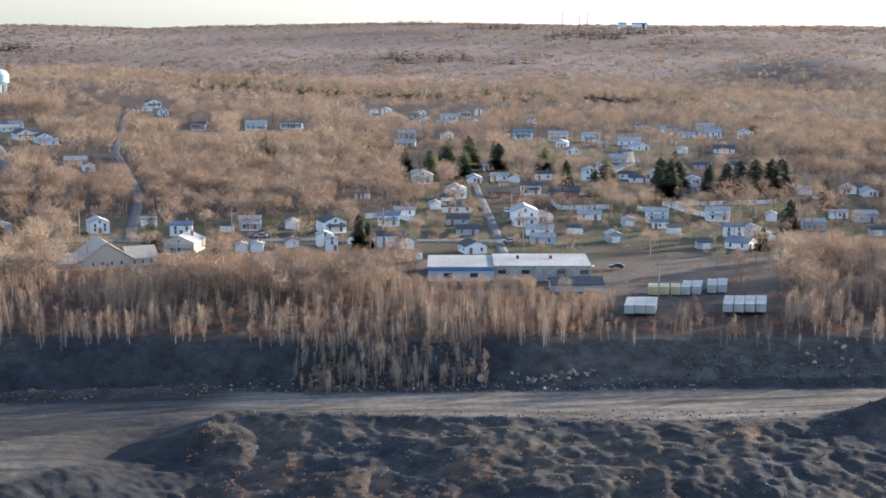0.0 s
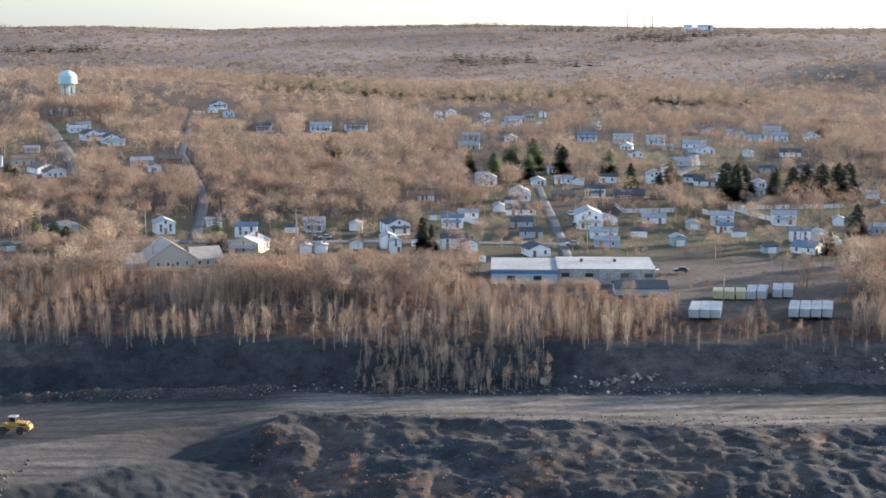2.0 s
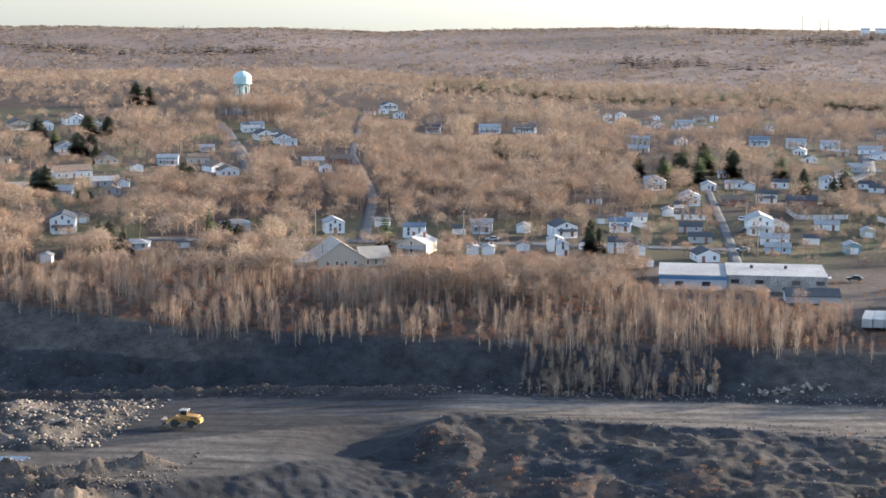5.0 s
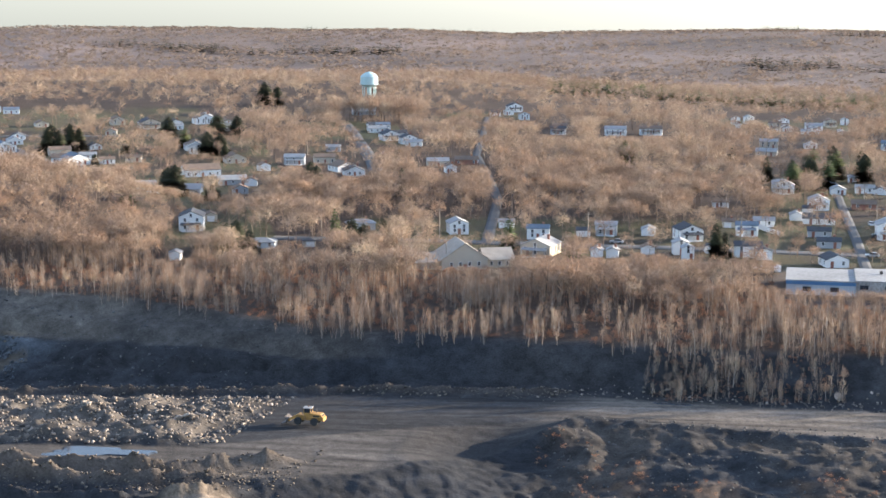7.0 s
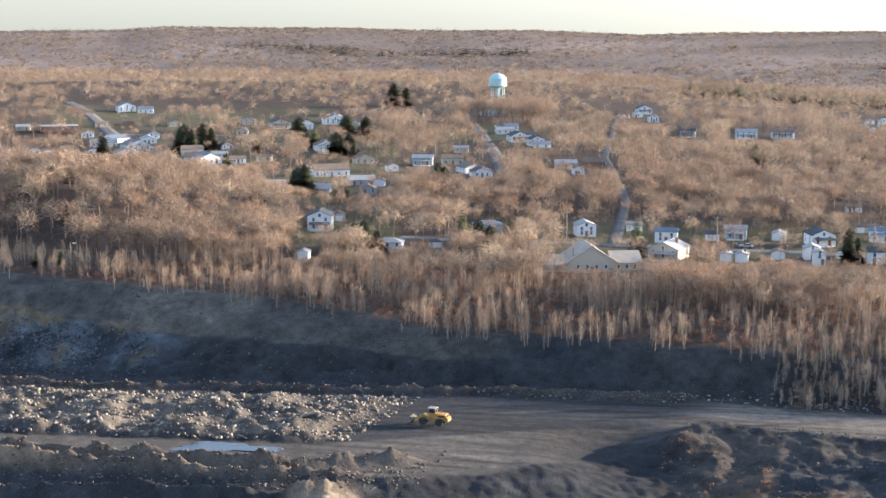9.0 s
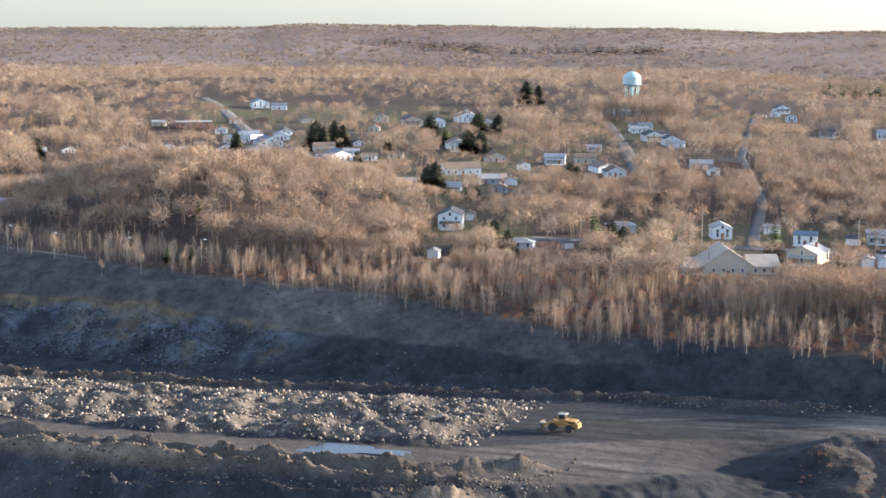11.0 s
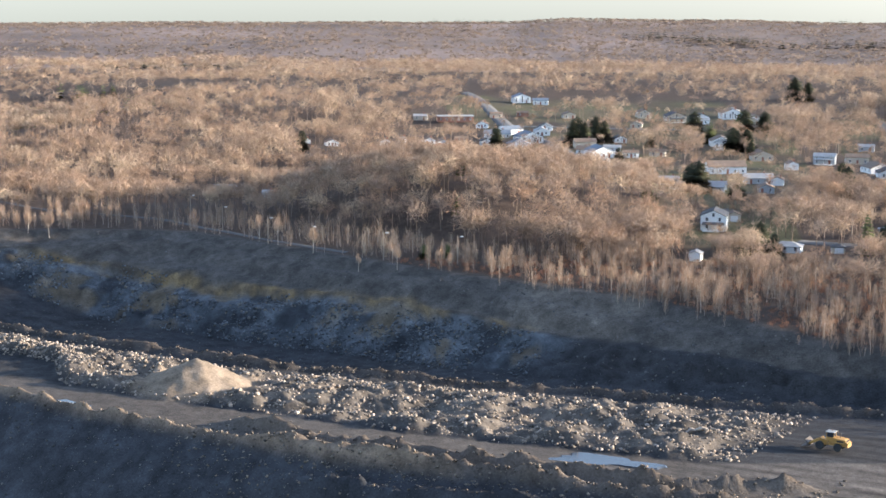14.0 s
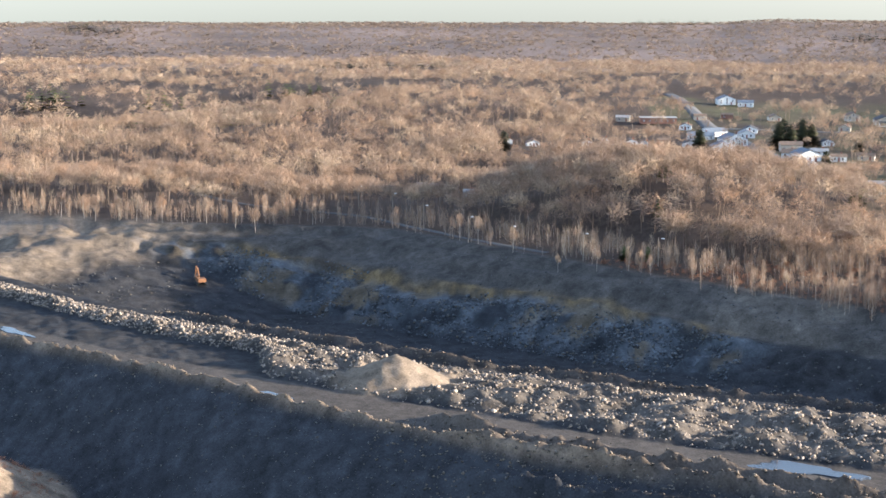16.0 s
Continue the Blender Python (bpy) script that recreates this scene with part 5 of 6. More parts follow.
rock_field("low_rubble", 1800, along(1, -200, -120, 6.0, 12.0), (0.2, 0.9), BANKSTONE, "pale rubble at the foot of the ridges", 13)
rock_field("scattered_stones", 450, along(4, -60, 60, 3.0, 1.0), (0.15, 0.9), STONE, "scattered stones beside the haul road", 10)

BOULDERS = []
for k in range(5):
    bm = stone_template(900 + k)
    bmesh.ops.bevel(bm, geom=bm.edges, offset=0.07, segments=1, affect='EDGES')
    for v in bm.verts:
        v.co *= 1 + 0.12 * (noise.noise(v.co * 4) + 0.2)
    me = bpy.data.meshes.new("boulder")
    bm.to_mesh(me)
    bm.free()
    me.materials.append(STONE)
    BOULDERS.append(me)


def boulder(x, y, s, turn):
    ob = new("boulder", BOULDERS[rng.randrange(5)])
    ob.matrix_basis = pose(x, y, float(land(x, y)) + 0.15 * s, rng.uniform(-20, 20), rng.uniform(-20, 20), turn) @ Matrix.Diagonal((s, s, s, 1))
    tagged(ob, "large pale broken boulder on the dark ground", "boulder", "boulders")


for k in range(26):
    boulder(rng.uniform(8, 30), 372 + rng.gauss(0, 1.2), rng.uniform(0.6, 1.7), rng.uniform(0, 360))
for k in range(10):
    boulder(rng.uniform(29, 36), 374 + rng.gauss(0, 0.8), rng.uniform(0.6, 1.5), rng.uniform(0, 360))
for k in range(14):
    boulder(rng.uniform(85, 118), 381 + rng.gauss(0, 2.5), rng.uniform(0.6, 1.6), rng.uniform(0, 360))
for k in range(60):
    x = rng.uniform(-236, -118)
    boulder(x, rng.uniform(float(line_y(3, x)) + 4, float(line_y(4, x)) - 7), rng.uniform(0.5, 1.1), rng.uniform(0, 360))
for k in range(16):
    boulder(rng.uniform(-140, -116), 318 + rng.gauss(0, 2.5), rng.uniform(0.8, 1.9), rng.uniform(0, 360))


# ---- puddles ----
def puddle(cx, cy, rx, ry, turn, label):
    n = 40
    r = random.Random(int(cx * 7 + cy))
    ring = []
    for k in range(n):
        a = 2 * math.pi * k / n
        q = 1 + 0.25 * math.sin(3 * a + cx) + 0.12 * math.sin(7 * a)
        ring.append((rx * q * math.cos(a), ry * q * math.sin(a)))
    z = max(float(land(cx + 0.8 * a, cy + 0.8 * b)) for a, b in ring) * 0.5 + float(land(cx, cy)) * 0.5 + 0.12
    me = bpy.data.meshes.new("puddle")
    me.from_pydata([(a, b, 0) for a, b in ring] + [(a * 1.05, b * 1.05, -0.6) for a, b in ring], [], [list(range(n))] + [[k, k + n, (k + 1) % n + n, (k + 1) % n] for k in range(n)])
    me.materials.append(WATER)
    ob = new("puddle", me)
    ob.matrix_basis = pose(cx, cy, z, 0, 0, turn)
    tagged(ob, label, "puddle", "puddles", kind="structure")


puddle(-136, 292, 10, 3.2, 12, "shallow puddle reflecting the sky on the haul road")
puddle(-250, 268, 4.5, 1.6, 0, "shallow puddle at the edge of the haul road")
puddle(-27, 362, 4.0, 0.7, 0, "narrow icy puddle beside the haul road")
puddle(-351, 277, 8, 1.6, -10, "shallow puddle on the haul road")


# ---- plants ----
def blade(v, f, base, tip, width, r, out=None):
    """A slender twig: a three-cornered blade."""
    base, tip = np.asarray(base), np.asarray(tip)
    d = tip - base
    side = np.cross(d, (r.uniform(-1, 1), r.uniform(-1, 1), r.uniform(-1, 1)))
    if out is not None:
        side = np.cross(d, out) + 0.35 * side
    side = side / (np.linalg.norm(side) + 1e-9) * width / 2
    n = len(v)
    v += [base - side, base + side, tip]
    f.append((n, n + 1, n + 2))


def stem(v, f, p, q, ra, rb, sides=3):
    n = len(v)
    p, q = np.asarray(p, float), np.asarray(q, float)
    for c, rad in ((p, ra), (q, rb)):
        for k in range(sides):
            a = 2 * math.pi * k / sides
            v.append(c + np.array([rad * math.cos(a), rad * math.sin(a), 0]))
    for k in range(sides):
        a, b = n + k, n + (k + 1) % sides
        f += [(a, b, b + sides), (a, b + sides, a + sides)]


def bare_tree(seed, limbs, twigs, width, spread, low, length, thick=0.012, high=0.36, upright=False):
    """A leafless tree one unit tall: wood (trunk and limbs) and a rounded crown of twigs."""
    r = random.Random(seed)
    wv, wf, cv, cf = [], [], [], []
    bend = np.array([r.uniform(-0.04, 0.04), r.uniform(-0.04, 0.04), 0.5])
    top = bend + np.array([r.uniform(-0.05, 0.05), r.uniform(-0.05, 0.05), 0.38])
    stem(wv, wf, (0, 0, -0.04), bend, thick, thick * 0.7)
    stem(wv, wf, bend, top, thick * 0.7, thick * 0.2)
    heart = np.array([0, 0, 1 - high])
    ends = []
    for k in range(limbs):
        a, t = 2.4 * k + r.uniform(-0.4, 0.4), r.uniform(low, 0.75)
        start = bend * min(1, t / 0.5) if t < 0.5 else bend + (top - bend) * (t - 0.5) / 0.38
        lift = r.uniform(-0.35, 0.9)
        end = heart + np.array([math.cos(a) * spread, math.sin(a) * spread, high * lift]) * r.uniform(0.55, 0.85) * np.array([math.sqrt(1 - 0.6 * lift * lift)] * 2 + [1])
        blade(wv, wf, start, end, thick * 0.9, r)
        ends.append((start, end))
    ends.append((bend, top))
    for k in range(twigs):
        g = np.array([r.gauss(0, 1), r.gauss(0, 1), r.gauss(0.35, 0.8)])
        g = g / (np.linalg.norm(g) + 1e-6)
        tip = heart + g * np.array([spread, spread, high]) * r.uniform(0.7, 1.05)
        s, e = min((ends[r.randrange(len(ends))] for _ in range(4)), key=lambda q: np.linalg.norm(q[1] - tip))
        p = s + (e - s) * r.uniform(0.3, 0.95)
        reach = np.linalg.norm(tip - p)
        if reach > length * 2.2:
            p = tip + (p - tip) * length * 2.2 / reach
        p = p + np.array([r.gauss(0, 0.3), r.gauss(0, 0.3), r.gauss(0, 0.3)]) * length
        if upright:  # twigs that climb along the stem
            p = np.array([tip[0] * 0.4, tip[1] * 0.4, max(0.02, tip[2] - length * r.uniform(0.7, 1.7))])
        blade(cv, cf, p, tip, width * r.uniform(0.6, 1.3), r, g)
    return tuple(np.array(q) for q in (wv, wf, cv, cf))


def tufted_tree(seed, tufts, size, spread, high=0.36, thick=0.012):
    """A leafless tree seen from afar, one unit tall: a trunk with forks, and a lobed crown of twig tufts that face outwards."""
    r = random.Random(seed)
    wv, wf, cv, cf = [], [], [], []
    fork = np.array([r.uniform(-0.03, 0.03), r.uniform(-0.03, 0.03), 0.45])
    stem(wv, wf, (0, 0, -0.04), fork, thick, thick * 0.7)
    heart = np.array([0, 0, 1 - high])
    lobes = [(r.uniform(0, 6.283), r.uniform(0.1, 1.2)) for _ in range(5)]
    for a, lift in lobes[:3]:
        blade(wv, wf, fork, heart + np.array([math.cos(a) * spread * 0.7, math.sin(a) * spread * 0.7, high * 0.4 * lift]), thick * 1.2, r)
    for k in range(tufts):
        g = np.array([r.gauss(0, 1), r.gauss(0, 1), r.gauss(0.4, 0.8)])
        g = g / (np.linalg.norm(g) + 1e-6)
        swell = 0.78 + 0.3 * max(math.cos(math.atan2(g[1], g[0]) - a) * math.cos(math.asin(max(-1, min(1, g[2]))) - lift) for a, lift in lobes)
        c = heart + g * np.array([spread, spread, high]) * swell * r.uniform(0.62, 1.0)
        n = g + np.array([r.gauss(0, 0.45), r.gauss(0, 0.45), r.gauss(0, 0.45)])
        e = np.cross(n, (r.uniform(-1, 1), r.uniform(-1, 1), r.uniform(-1, 1)))
        e = e / (np.linalg.norm(e) + 1e-6)
        q = np.cross(n, e)
        q = q / (np.linalg.norm(q) + 1e-6)
        s = size * r.uniform(0.6, 1.4)
        k0 = len(cv)
        cv += [c - e * s * 0.5 - q * s * 0.35, c + e * s * 0.5 - q * s * 0.2, c + q * s * 0.75 + e * s * r.uniform(-0.4, 0.4)]
        cf.append((k0, k0 + 1, k0 + 2))
    return tuple(np.array(q) for q in (wv, wf, cv, cf))


def conifer(seed, tiers, per, width):
    """An evergreen one unit tall."""
    r = random.Random(seed)
    wv, wf, cv, cf = [], [], [], []
    stem(wv, wf, (0, 0, -0.04), (0, 0, 0.98), 0.018, 0.003, 5)
    for k in range(tiers):
        t = k / (tiers - 1)
        z, reach = 0.06 + 0.9 * t, 0.25 * (1 - t) ** 0.45 * r.uniform(0.8, 1.15) + 0.015
        for j in range(max(4, int(per * (1 - 0.6 * t)))):
            a, q = r.uniform(0, 6.283), reach * r.uniform(0.75, 1.12)
            tip = np.array([math.cos(a) * q, math.sin(a) * q, z - 0.05 * (1 - t) + r.uniform(-0.02, 0.02)])
            root_ = np.array([math.cos(a) * 0.01, math.sin(a) * 0.01, z + 0.03])
            mid = root_ + (tip - root_) * 0.45
            for s in (-1, 1):
                side = np.array([-math.sin(a), math.cos(a), 0]) * s * width * (1 - 0.6 * t)
                n = len(cv)
                cv += [root_, mid + side + np.array([0, 0, -0.015]), tip]
                cf.append((n, n + 1, n + 2))
    return tuple(np.array(q) for q in (wv, wf, cv, cf))


def crown_facing(v, jitter=0.22):
    """Which way each tuft of a crown one unit tall looks: outwards and a little up."""
    rs = np.random.RandomState(len(v))
    n = (v - np.array([0, 0, 0.5])) * np.array([2.4, 2.4, 2.0]) + np.array([0, 0, 0.12])
    n = n / (np.linalg.norm(n, axis=1)[:, None] + 1e-6)
    n = n + np.repeat(rs.normal(0, jitter, (len(v) // 3 + 1, 3)), 3, axis=0)[:len(v)]
    return n / (np.linalg.norm(n, axis=1)[:, None] + 1e-6)


def grove(name, x, y, h, wide, temps, mats, label, seed, drop=0.0, wood=True, patch=60):
    """Many plants of one stretch, as one mesh."""
    rs = np.random.RandomState(seed)
    z = land(x, y) - drop
    vs, fs, ts, ms, ns, off = [], [], [], [], [], 0
    which = rs.randint(0, len(temps), len(x))
    tone = np.clip(1.1 * fractal(x, y, patch, seed) + 0.6 * rs.rand(len(x)) - 0.35, 0, 0.999)
    ang = rs.rand(len(x)) * 6.283
    for k, (wv, wf, cv, cf) in enumerate(temps):
        pick = which == k
        m = int(pick.sum())
        c, s = np.cos(ang[pick])[:, None], np.sin(ang[pick])[:, None]
        for tv, tf, mi in ((wv, wf, 0), (cv, cf, 1)):
            if (mi == 0 and not wood) or not m:
                continue
            v = np.empty((m, len(tv), 3), np.float32)
            sx = (h[pick] * wide[pick])[:, None]
            v[..., 0] = (tv[:, 0] * c - tv[:, 1] * s) * sx + x[pick, None]
            v[..., 1] = (tv[:, 0] * s + tv[:, 1] * c) * sx + y[pick, None]
            v[..., 2] = tv[:, 2] * h[pick, None] + z[pick, None]
            vs.append(v.reshape(-1, 3))
            look_out, n = crown_facing(tv), np.empty_like(v)
            n[..., 0], n[..., 1], n[..., 2] = look_out[:, 0] * c - look_out[:, 1] * s, look_out[:, 0] * s + look_out[:, 1] * c, look_out[:, 2]
            ns.append(n.reshape(-1, 3))
            fs.append((tf[None] + np.arange(m)[:, None, None] * len(tv)).reshape(-1, 3) + off)
            ts.append(np.repeat(tone[pick], len(tv)))
            ms.append(np.full(m * len(tf), mi))
            off += m * len(tv)
    me = sheet(name, np.concatenate(vs), np.concatenate(fs), mats, tone=np.concatenate(ts), mat_index=np.concatenate(ms), facing=np.concatenate(ns))
    return tagged(new(name, me), label, "woodland", kind="stuff")


def spots(seed, r0, r1, step, az0=-19.0, az1=57.0):
    """Jittered places over a ring sector of the country."""
    rs = np.random.RandomState(seed)
    n = int(radians(az1 - az0) * (r1 * r1 - r0 * r0) / 2 / step**2)
    a, r = np.radians(rs.uniform(az0, az1, n)), np.sqrt(rs.uniform(r0 * r0, r1 * r1, n))
    return -np.sin(a) * r, np.cos(a) * r, rs


def clear_of_houses(x, y, front, rs, leave):
    """Keeps lots free: no plant in a house, few on its camera side."""
    ok = np.ones(len(x), bool)
    for hx, hy, w, d in PLACES:
        r = math.hypot(hx, hy)
        ux, uy = hx / r, hy / r
        along_, side = (x - hx) * ux + (y - hy) * uy, np.abs((x - hx) * uy - (y - hy) * ux)
        ok &= ~((np.abs(along_) < d / 2 + 2.5) & (side < w / 2 + 2.0))
        ok &= ~((along_ < 0) & (along_ > -front) & (side < w / 2 + 1.0) & (rs.rand(len(x)) > leave))
    return ok


def wooded(x, y, rs, town):
    """How likely a spot bears a tree."""
    p = np.where(in_open(x, y), town, 1.0)
    p = np.where(inside(OPEN[2], x, y), np.where((y > 426) & (x < 78), 0.0, 0.35), p)
    p = p * (y > line_y(7, x) + 1.5)
    p = p * np.clip(0.45 + 2.2 * (fractal(x, y, 30, 77) - 0.4), 0.4, 1)
    p = np.where(near_street(x, y, 0.6), 0, p)
    return rs.rand(len(x)) < p


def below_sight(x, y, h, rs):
    """Lowers plants under the camera's sight line, so house lots and fronts stay free."""
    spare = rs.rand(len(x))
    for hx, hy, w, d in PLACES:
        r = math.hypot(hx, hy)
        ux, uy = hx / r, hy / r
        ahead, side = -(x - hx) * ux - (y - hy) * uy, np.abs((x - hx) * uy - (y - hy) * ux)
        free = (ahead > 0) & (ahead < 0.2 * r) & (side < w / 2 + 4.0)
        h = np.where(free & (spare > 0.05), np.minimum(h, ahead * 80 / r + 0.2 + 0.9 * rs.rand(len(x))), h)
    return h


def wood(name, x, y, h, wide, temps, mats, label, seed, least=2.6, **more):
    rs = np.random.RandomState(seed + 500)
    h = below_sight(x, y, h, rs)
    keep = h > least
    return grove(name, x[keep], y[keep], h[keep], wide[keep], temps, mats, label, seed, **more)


def tall(x, y, rs, low, span):
    """Heights that change from stand to stand, with a few tall trees."""
    return low + span * np.clip(0.75 * fractal(x, y, 55, 14) + 0.55 * rs.rand(len(x)) - 0.15, 0, 1.2)


NEAR = [bare_tree(s, 9, 135, 0.0105, 0.33 + 0.03 * (s % 3), 0.28, 0.10) for s in range(7)]
SLIM = [bare_tree(s + 40, 7, 74, 0.0085, 0.185, 0.12, 0.15, 0.0065, 0.46, True) for s in range(7)]
MIDDLE = [bare_tree(s + 80, 6, 82, 0.0135, 0.36 + 0.03 * (s % 3), 0.28, 0.10) for s in range(7)]
FAR = [bare_tree(s + 120, 1, 44, 0.021, 0.42, 0.25, 0.12) for s in range(7)]
VERY_FAR = [tufted_tree(s + 160, 11, 0.24, 0.5, 0.45) for s in range(5)]

# Front belt of slim birches and saplings above the cut.
x, y, rs = spots(21, 380, 660, 2.75)
back = y - line_y(7, x)
keep = (back > np.where(x > -230, -6.0 + 6.0 * fractal(x, y * 0, 18, 19), 1.0)) & (back < np.where(x > -230, 60, 26)) & ~in_open(x, y) & ~near_street(x, y, 0.5)
keep &= clear_of_houses(x, y, 14, rs, 0.3) & (rs.rand(len(x)) < 2.9 * (fractal(x, y, 13, 5) - 0.22))
x, y = x[keep], y[keep]
h = 4.0 + 5.2 * rs.rand(len(x)) ** 1.4 + 5.0 * (fractal(x, y, 22, 6) - 0.5)
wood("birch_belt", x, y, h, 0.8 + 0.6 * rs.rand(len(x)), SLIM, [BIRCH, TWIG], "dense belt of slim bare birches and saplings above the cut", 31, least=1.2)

# The birches that stand out on the spoil in front of the belt.
x, y, rs = spots(22, 362, 384, 1.5, -2.0, 6.2)
keep = (rs.rand(len(x)) < 1.5 * (fractal(x, y, 8, 9) - 0.15)) & (y > 366 + 3 * np.sin(x * 0.3)) & (y < 383) & (x > -36) & (x < 10)
x, y = x[keep], y[keep]
grove("birch_clump", x, y, 1.8 + 4.6 * rs.rand(len(x)) ** 1.5, 0.9 + 0.5 * rs.rand(len(x)), SLIM, [BIRCH, TWIG], "clump of pale bare birches on the dark spoil", 32)

x, y, rs = spots(23, 400, 720, 4.9)
keep = (y - line_y(7, x) > 30) & wooded(x, y, rs, 0.6)
keep &= clear_of_houses(x, y, 3, rs, 0.07)
x, y = x[keep], y[keep]
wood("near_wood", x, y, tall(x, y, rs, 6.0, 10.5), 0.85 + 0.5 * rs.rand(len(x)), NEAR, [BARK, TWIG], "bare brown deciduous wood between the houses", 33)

# Small bare trees and ornamentals in the gardens of the town.
x, y, rs = spots(84, 455, 900, 11.0)
keep = in_open(x, y) & ~inside(OPEN[2], x, y) & ~near_street(x, y, 1) & clear_of_houses(x, y, 12, rs, 0.15)
x, y = x[keep], y[keep]
grove("garden_trees", x, y, 3.2 + 4.5 * rs.rand(len(x)) ** 1.3, 0.95 + 0.5 * rs.rand(len(x)), MIDDLE, [BARK, TWIG], "small bare garden trees between the houses", 85)

x, y, rs = spots(24, 720, 1060, 6.5)
keep = wooded(x, y, rs, 0.5) & clear_of_houses(x, y, 3, rs, 0.07)
x, y = x[keep], y[keep]
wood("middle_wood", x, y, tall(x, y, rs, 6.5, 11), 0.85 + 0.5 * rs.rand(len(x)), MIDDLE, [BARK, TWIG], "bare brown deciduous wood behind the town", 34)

x, y, rs = spots(25, 1060, 1800, 9.2)
keep = wooded(x, y, rs, 0.3) & clear_of_houses(x, y, 3, rs, 0.1)
x, y = x[keep], y[keep]
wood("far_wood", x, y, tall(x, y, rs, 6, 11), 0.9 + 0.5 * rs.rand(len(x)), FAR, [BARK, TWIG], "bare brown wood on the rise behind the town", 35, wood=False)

x, y, rs = spots(26, 1800, 4850, 22)
h = 3.8 + 3.2 * rs.rand(len(x)) + 5 * (fractal(x, y, 260, 15) - 0.5)
grove("hill_wood", x, y, h, 2.0 + 0.9 * rs.rand(len(x)), VERY_FAR, [BARK, FARWOOD], "bare woods on the distant hill", 36, wood=False, patch=420)

x, y, rs = spots(66, 2100, 4300, 17)
keep = fractal(x, y, 330, 67) > 0.715
x, y = x[keep], y[keep]
grove("hill_conifers", x, y, 9 + 5 * rs.rand(len(x)), 2.0 + 0.5 * rs.rand(len(x)), [conifer(90 + s, 4, 6, 0.12) for s in range(3)], [BARK, NEEDLE], "dark evergreen stands on the distant hill", 68, wood=False)

x, y, rs = spots(81, 1030, 1095, 6.0, 13.2, 16.6)
x, y = x[near_street(x, y, 2) == 0], y[near_street(x, y, 2) == 0]
grove("tower_wood", x, y, 15 + 4 * np.random.RandomState(82).rand(len(x)), 0.9 + 0 * x, MIDDLE, [BARK, TWIG], "tall bare trees before the water tower", 83)

# Low brush along the belt, and dry weeds on the workings.
BUSH = [bare_tree(s + 200, 6, 40, 0.04, 0.55, 0.02, 0.4, 0.01, 0.5) for s in range(4)]
x, y, rs = spots(27, 380, 500, 3.0)
keep = (y - line_y(7, x) > 1) & (y - line_y(7, x) < 80) & ~(inside(OPEN[2], x, y) & (rs.rand(len(x)) > np.where(y < 428, 0.6, 0.1))) & ~near_street(x, y, 1) & clear_of_houses(x, y, 4, rs, 0.5)
x, y = x[keep], y[keep]
grove("undergrowth", x, y, 1.0 + 1.6 * rs.rand(len(x)), 1.0 + 0.5 * rs.rand(len(x)), BUSH, [BARK, BRUSH], "russet undergrowth below the birches", 37, wood=False)
x, y, rs = spots(28, 265, 350, 3.0, -17, 12)
keep = (fractal(x, y, 20, 90) > 0.62) & (y < line_y(2, x))
x, y = x[keep], y[keep]
grove("dry_weeds", x, y, 0.4 + 1.0 * rs.rand(len(x)), 1.0 + 0.6 * rs.rand(len(x)), BUSH, [BARK, BRUSH], "dry orange weeds on the spoil mound", 38, wood=False)
x, y, rs = spots(30, 325, 400, 2.3, 50, 60)
keep = np.hypot(x + 297, y - 205) < 34
x, y = x[keep], y[keep]
grove("bank_weeds", x, y, 0.4 + 1.2 * rs.rand(len(x)), 1.0 + 0.6 * rs.rand(len(x)), BUSH, [BARK, BRUSH], "dry orange weeds on the sunlit bank", 74, wood=False)
x, y, rs = spots(29, 455, 1000, 9.0)
keep = in_open(x, y) & ~inside(OPEN[2], x, y) & ~near_street(x, y, 1) & clear_of_houses(x, y, 6, rs, 0.3) & (rs.rand(len(x)) < 0.5)
x, y = x[keep], y[keep]
grove("garden_shrubs", x, y, 1.0 + 2.0 * rs.rand(len(x)), 0.9 + 0.5 * rs.rand(len(x)), BUSH, [BARK, TWIG], "bare garden shrubs and hedges", 39, wood=False)


x, y, rs = spots(71, 362, 384, 1.8, -2.0, 6.2)
keep = (y > 367 + 3 * np.sin(x * 0.3)) & (y < 384) & (x > -36) & (x < 10)
x, y = x[keep], y[keep]
grove("clump_brush", x, y, 0.5 + 0.9 * rs.rand(len(x)), 0.9 + 0.5 * rs.rand(len(x)), BUSH, [BARK, BRUSH], "low brown brush between the birches on the spoil", 72, wood=False)


def tree_mesh(name, v, f, mat, tone=0.3):
    return sheet(name, v, f, [mat], tone=np.full(len(v), tone), facing=crown_facing(v))


def make_tree(name, temp, mats, label, category, group):
    root = tagged(new(name), label, category, group)
    put("trunk", tree_mesh("trunk", temp[0], temp[1], mats[0]), root)
    put("crown", tree_mesh("crown", temp[2], temp[3], mats[1]), root)
    return root


def plant(first, x, y, h, wide=1.0, turn=0.0):
    ob = copy_thing(first, pose(x, y, float(land(x, y)) - 0.1, 0, 0, turn))
    ob.scale = (h * wide, h * wide, h)
    return ob


SPRUCE = [make_tree("spruce_tree", conifer(s, 24, 34, 0.045), (BARK, NEEDLE), "tall dark green spruce among the houses", "evergreen tree", "evergreen trees") for s in range(3)]
PINES = [make_tree("pine_tree", conifer(s + 9, 14, 26, 0.07), (BARK, PINE), "yellow-green pine standing among bare trees", "evergreen tree", "pine trees") for s in range(2)]
first_used = set()


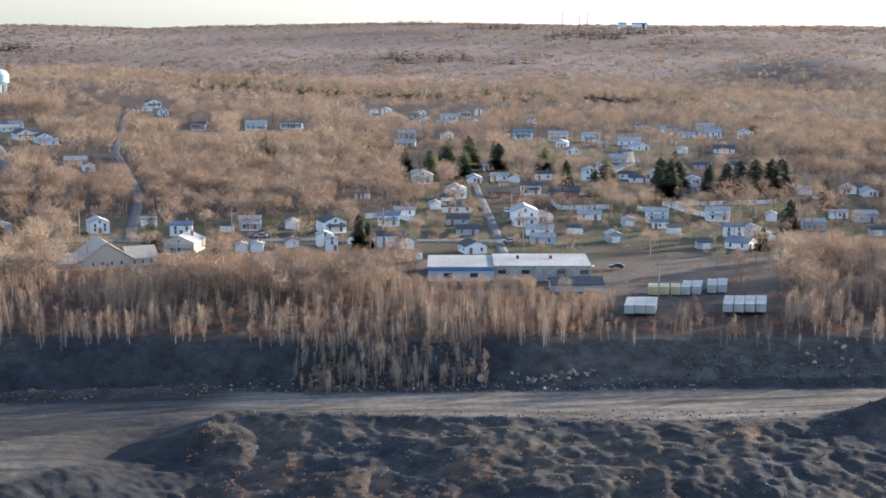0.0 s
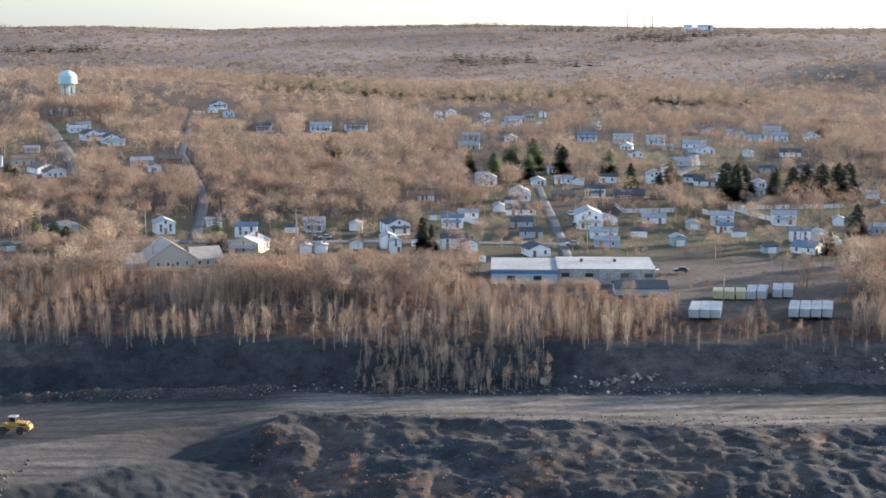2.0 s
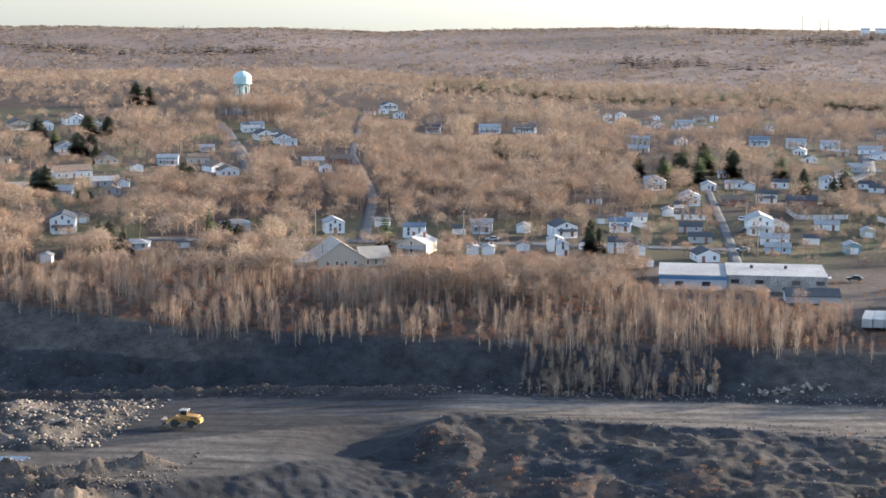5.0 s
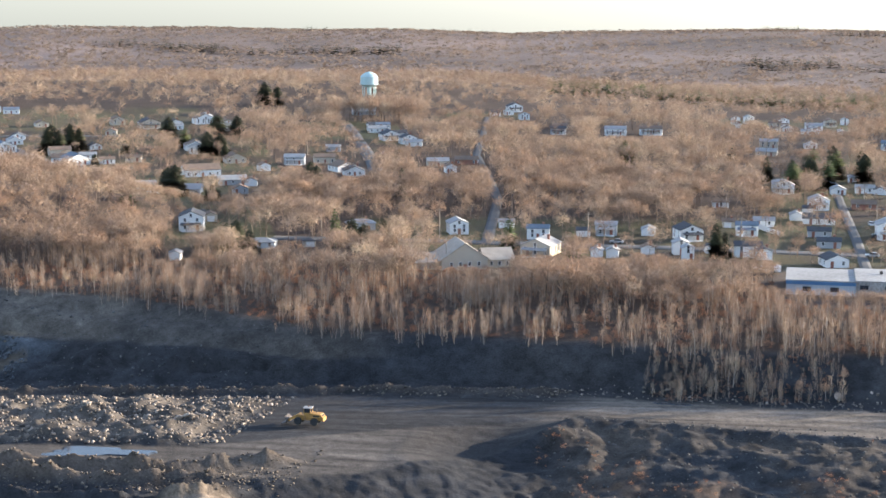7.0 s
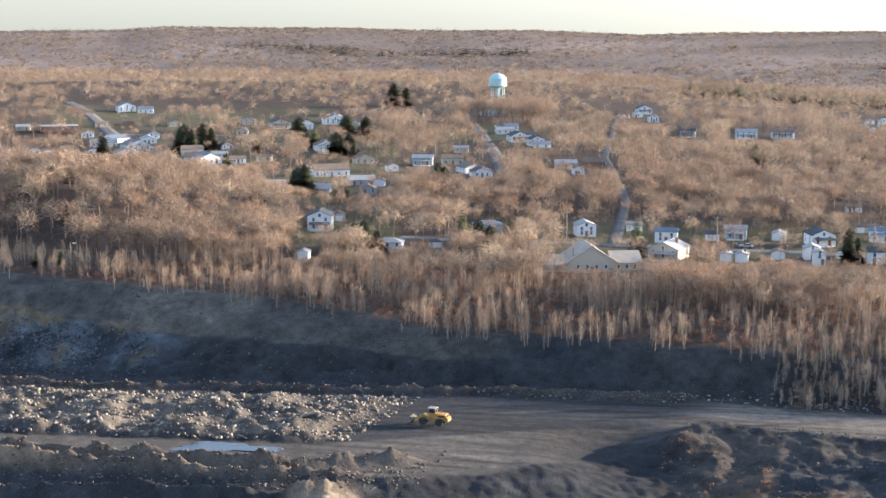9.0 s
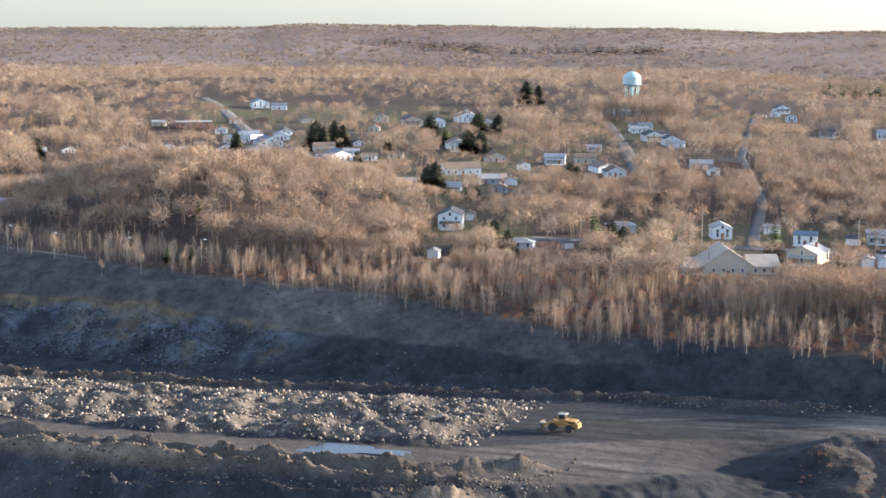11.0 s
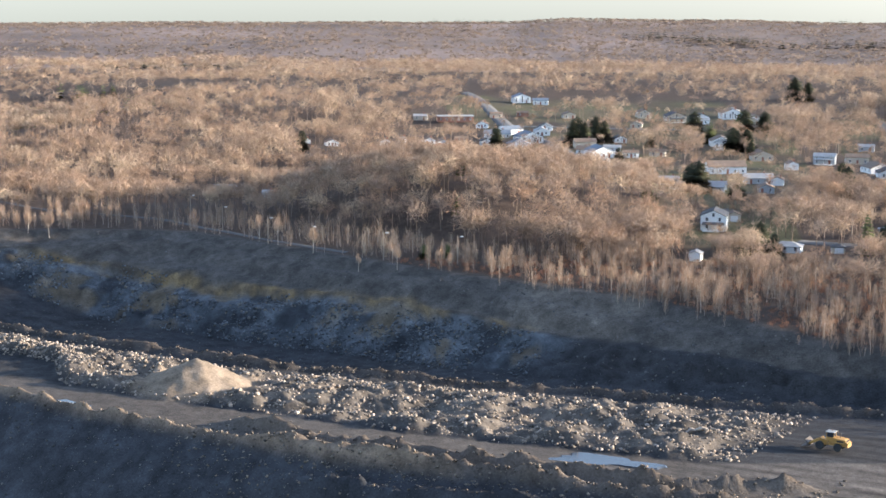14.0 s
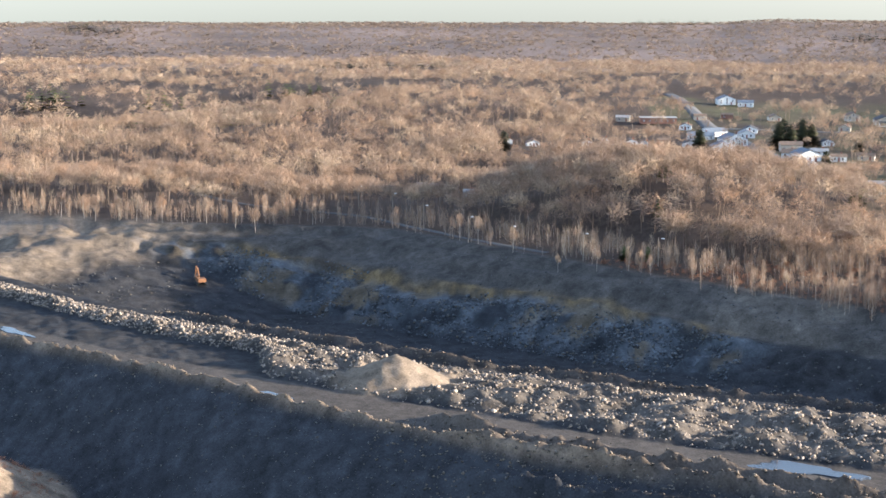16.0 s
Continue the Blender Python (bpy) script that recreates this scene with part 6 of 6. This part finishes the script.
def evergreen(kind, x, y, h, wide):
    temps = SPRUCE if kind == "s" else PINES
    k = rng.randrange(len(temps))
    if (kind, k) not in first_used:
        first_used.add((kind, k))
        ob = temps[k]
        ob.matrix_basis = pose(x, y, float(land(x, y)) - 0.1) @ Matrix.Diagonal((h * wide, h * wide, h, 1))
    else:
        plant(temps[k], x, y, h, wide, rng.uniform(0, 360))


for kind, x, y, h, wide in (
    ("s", -26.5, 507, 12.5, 1.0), ("s", -24, 511, 9, 1.0), ("p", -86, 790, 13, 1.5), ("p", -82, 794, 12, 1.5), ("s", 2, 700, 15, 1.4), ("p", 9, 705, 14, 1.6), ("s", -6, 712, 13, 1.3), ("s", 24, 760, 13, 1.2),
    ("s", 88, 628, 17, 1.3), ("s", 84, 632, 14, 1.2), ("s", 110, 630, 16, 1.3), ("s", 116, 633, 17, 1.3), ("s", 122, 634, 17, 1.4), ("s", 105, 640, 14, 1.3), ("s", 116, 540, 13, 1.4),
    ("s", 50, 660, 14, 1.2), ("s", -17, 730, 12, 1.2), ("s", -362, 890, 13, 2.0), ("s", -330, 885, 15, 2.0), ("s", -322, 895, 14, 2.0), ("p", -340, 905, 13, 1.6),
    ("s", -392, 800, 15, 1.8), ("s", -384, 806, 15, 1.8), ("s", -376, 800, 13, 1.6), ("s", -178, 492, 11, 1.6), ("s", -183, 497, 9, 1.6), ("s", -172, 488, 8, 1.7),
    ("s", -190, 620, 16, 1.1), ("s", -196, 628, 14, 1.2), ("p", -238, 545, 8, 1.9), ("p", -306, 532, 9, 1.7), ("p", -262, 432, 5, 1.6), ("p", -256, 436, 5, 1.6),
    ("s", -250, 620, 14, 1.9), ("s", -257, 630, 12, 1.9), ("s", -140, 508, 8, 1.9), ("s", -146, 515, 9, 1.8), ("s", -385, 1130, 18, 2.0), ("s", -375, 1128, 15, 1.8),
    ("s", -420, 760, 11, 1.4), ("s", -410, 745, 12, 1.4), ("s", -345, 790, 10, 1.3), ("p", -70, 500, 9, 1.4), ("s", 100, 505, 8, 1.5), ("s", -500, 700, 12, 1.5), ("s", -36, 820, 9, 1.3),
    ("s", 25, 735, 14, 1.6), ("s", 60, 642, 12, 1.5), ("p", 70, 700, 13, 1.6), ("s", 95, 652, 14, 1.5), ("s", 130, 642, 16, 1.6), ("s", 136, 652, 15, 1.6), ("p", 45, 722, 13, 1.7), ("s", 12, 782, 13, 1.6), ("s", 100, 702, 13, 1.5), ("s", 142, 602, 12, 1.5), ("p", -5, 692, 14, 1.8),
    ("s", -160, 640, 13, 1.0), ("s", -120, 480, 7, 1.2), ("s", 0, 760, 11, 1.2), ("s", 190, 990, 13, 1.5), ("s", -280, 760, 10, 1.3),
    ("s", -380, 771, 15, 1.5), ("s", -375, 774, 14, 1.5), ("s", -379, 797, 13, 1.4), ("p", -326, 823, 12, 1.8), ("s", -299, 786, 14, 1.9), ("s", -293, 789, 13, 1.8), ("s", -256, 627, 11, 1.7), ("s", -231, 612, 9, 1.9), ("s", -367, 693, 6, 1.6), ("s", -332, 723, 7, 1.6), ("p", -275, 474, 7, 1.3), ("p", -225, 515, 7, 1.5), ("s", -178, 487, 10, 1.8), ("s", -196, 631, 16, 1.2), ("p", -148, 502, 14, 0.9), ("s", -133, 507, 10, 1.7), ("p", -93, 514, 11, 1.3), ("p", 3, 744, 15, 1.7), ("p", 13, 746, 15, 1.7), ("s", 86, 642, 17, 1.3), ("s", 28, 888, 9, 1.5)):
    evergreen(kind, x, y, h * 0.92, wide * 1.15)

x, y, rs = spots(61, 1330, 1560, 11.0, -9, 9)
h = 8 + 4 * rs.rand(len(x))
grove("pine_plantation", x, y, h, 1.3 + 0.3 * rs.rand(len(x)), [conifer(70 + s, 6, 8, 0.09) for s in range(3)], [BARK, PINE], "belt of pale green pines beyond the rise", 62, wood=False)
x, y, rs = spots(63, 1050, 1250, 10.0, 40, 52)
keep = fractal(x, y, 60, 64) > 0.55
x, y = x[keep], y[keep]
grove("pine_stand", x, y, 9 + 4 * rs.rand(len(x)), 1.4 + 0.3 * rs.rand(len(x)), [conifer(75 + s, 6, 8, 0.09) for s in range(3)], [BARK, PINE], "scattered yellow-green pines in the bare wood", 65, wood=False)

# Single birches along the rim that can be told apart.
RIM = [make_tree("birch_tree", bare_tree(300 + s, 10, 170, 0.012, 0.22, 0.3, 0.14, 0.012), (BIRCH, TWIG), "pale bare birch at the edge of the cut", "birch tree", "birch trees") for s in range(4)]
rim_spots = [(-262, 417, 8), (-275, 416, 6), (-300, 428, 9), (-318, 434, 10), (-330, 440, 9), (-246, 420, 6), (-232, 420, 6), (-214, 419, 7), (-200, 414, 7), (-190, 411, 8), (-182, 409, 8),
             (-110, 390, 7), (-28, 369, 5), (-20, 370, 5), (-11, 370, 7), (-6, 369, 6), (0, 370, 6), (6, 371, 5), (10, 376, 5), (-15, 374, 9), (-370, 452, 7), (-390, 434, 9), (-402, 418, 10), (-410, 416, 9),
             (-420, 412, 11), (-428, 408, 10), (-436, 406, 12), (-445, 402, 11), (-452, 400, 10), (-460, 396, 11), (-466, 396, 10), (-474, 392, 11)]
for k, (x, y, h) in enumerate(rim_spots):
    if k < 4:
        RIM[k].matrix_basis = pose(x, y, float(land(x, y)) - 0.1) @ Matrix.Diagonal((h, h, h, 1))
    else:
        plant(RIM[k % 4], x, y, h, 1.0, rng.uniform(0, 360))
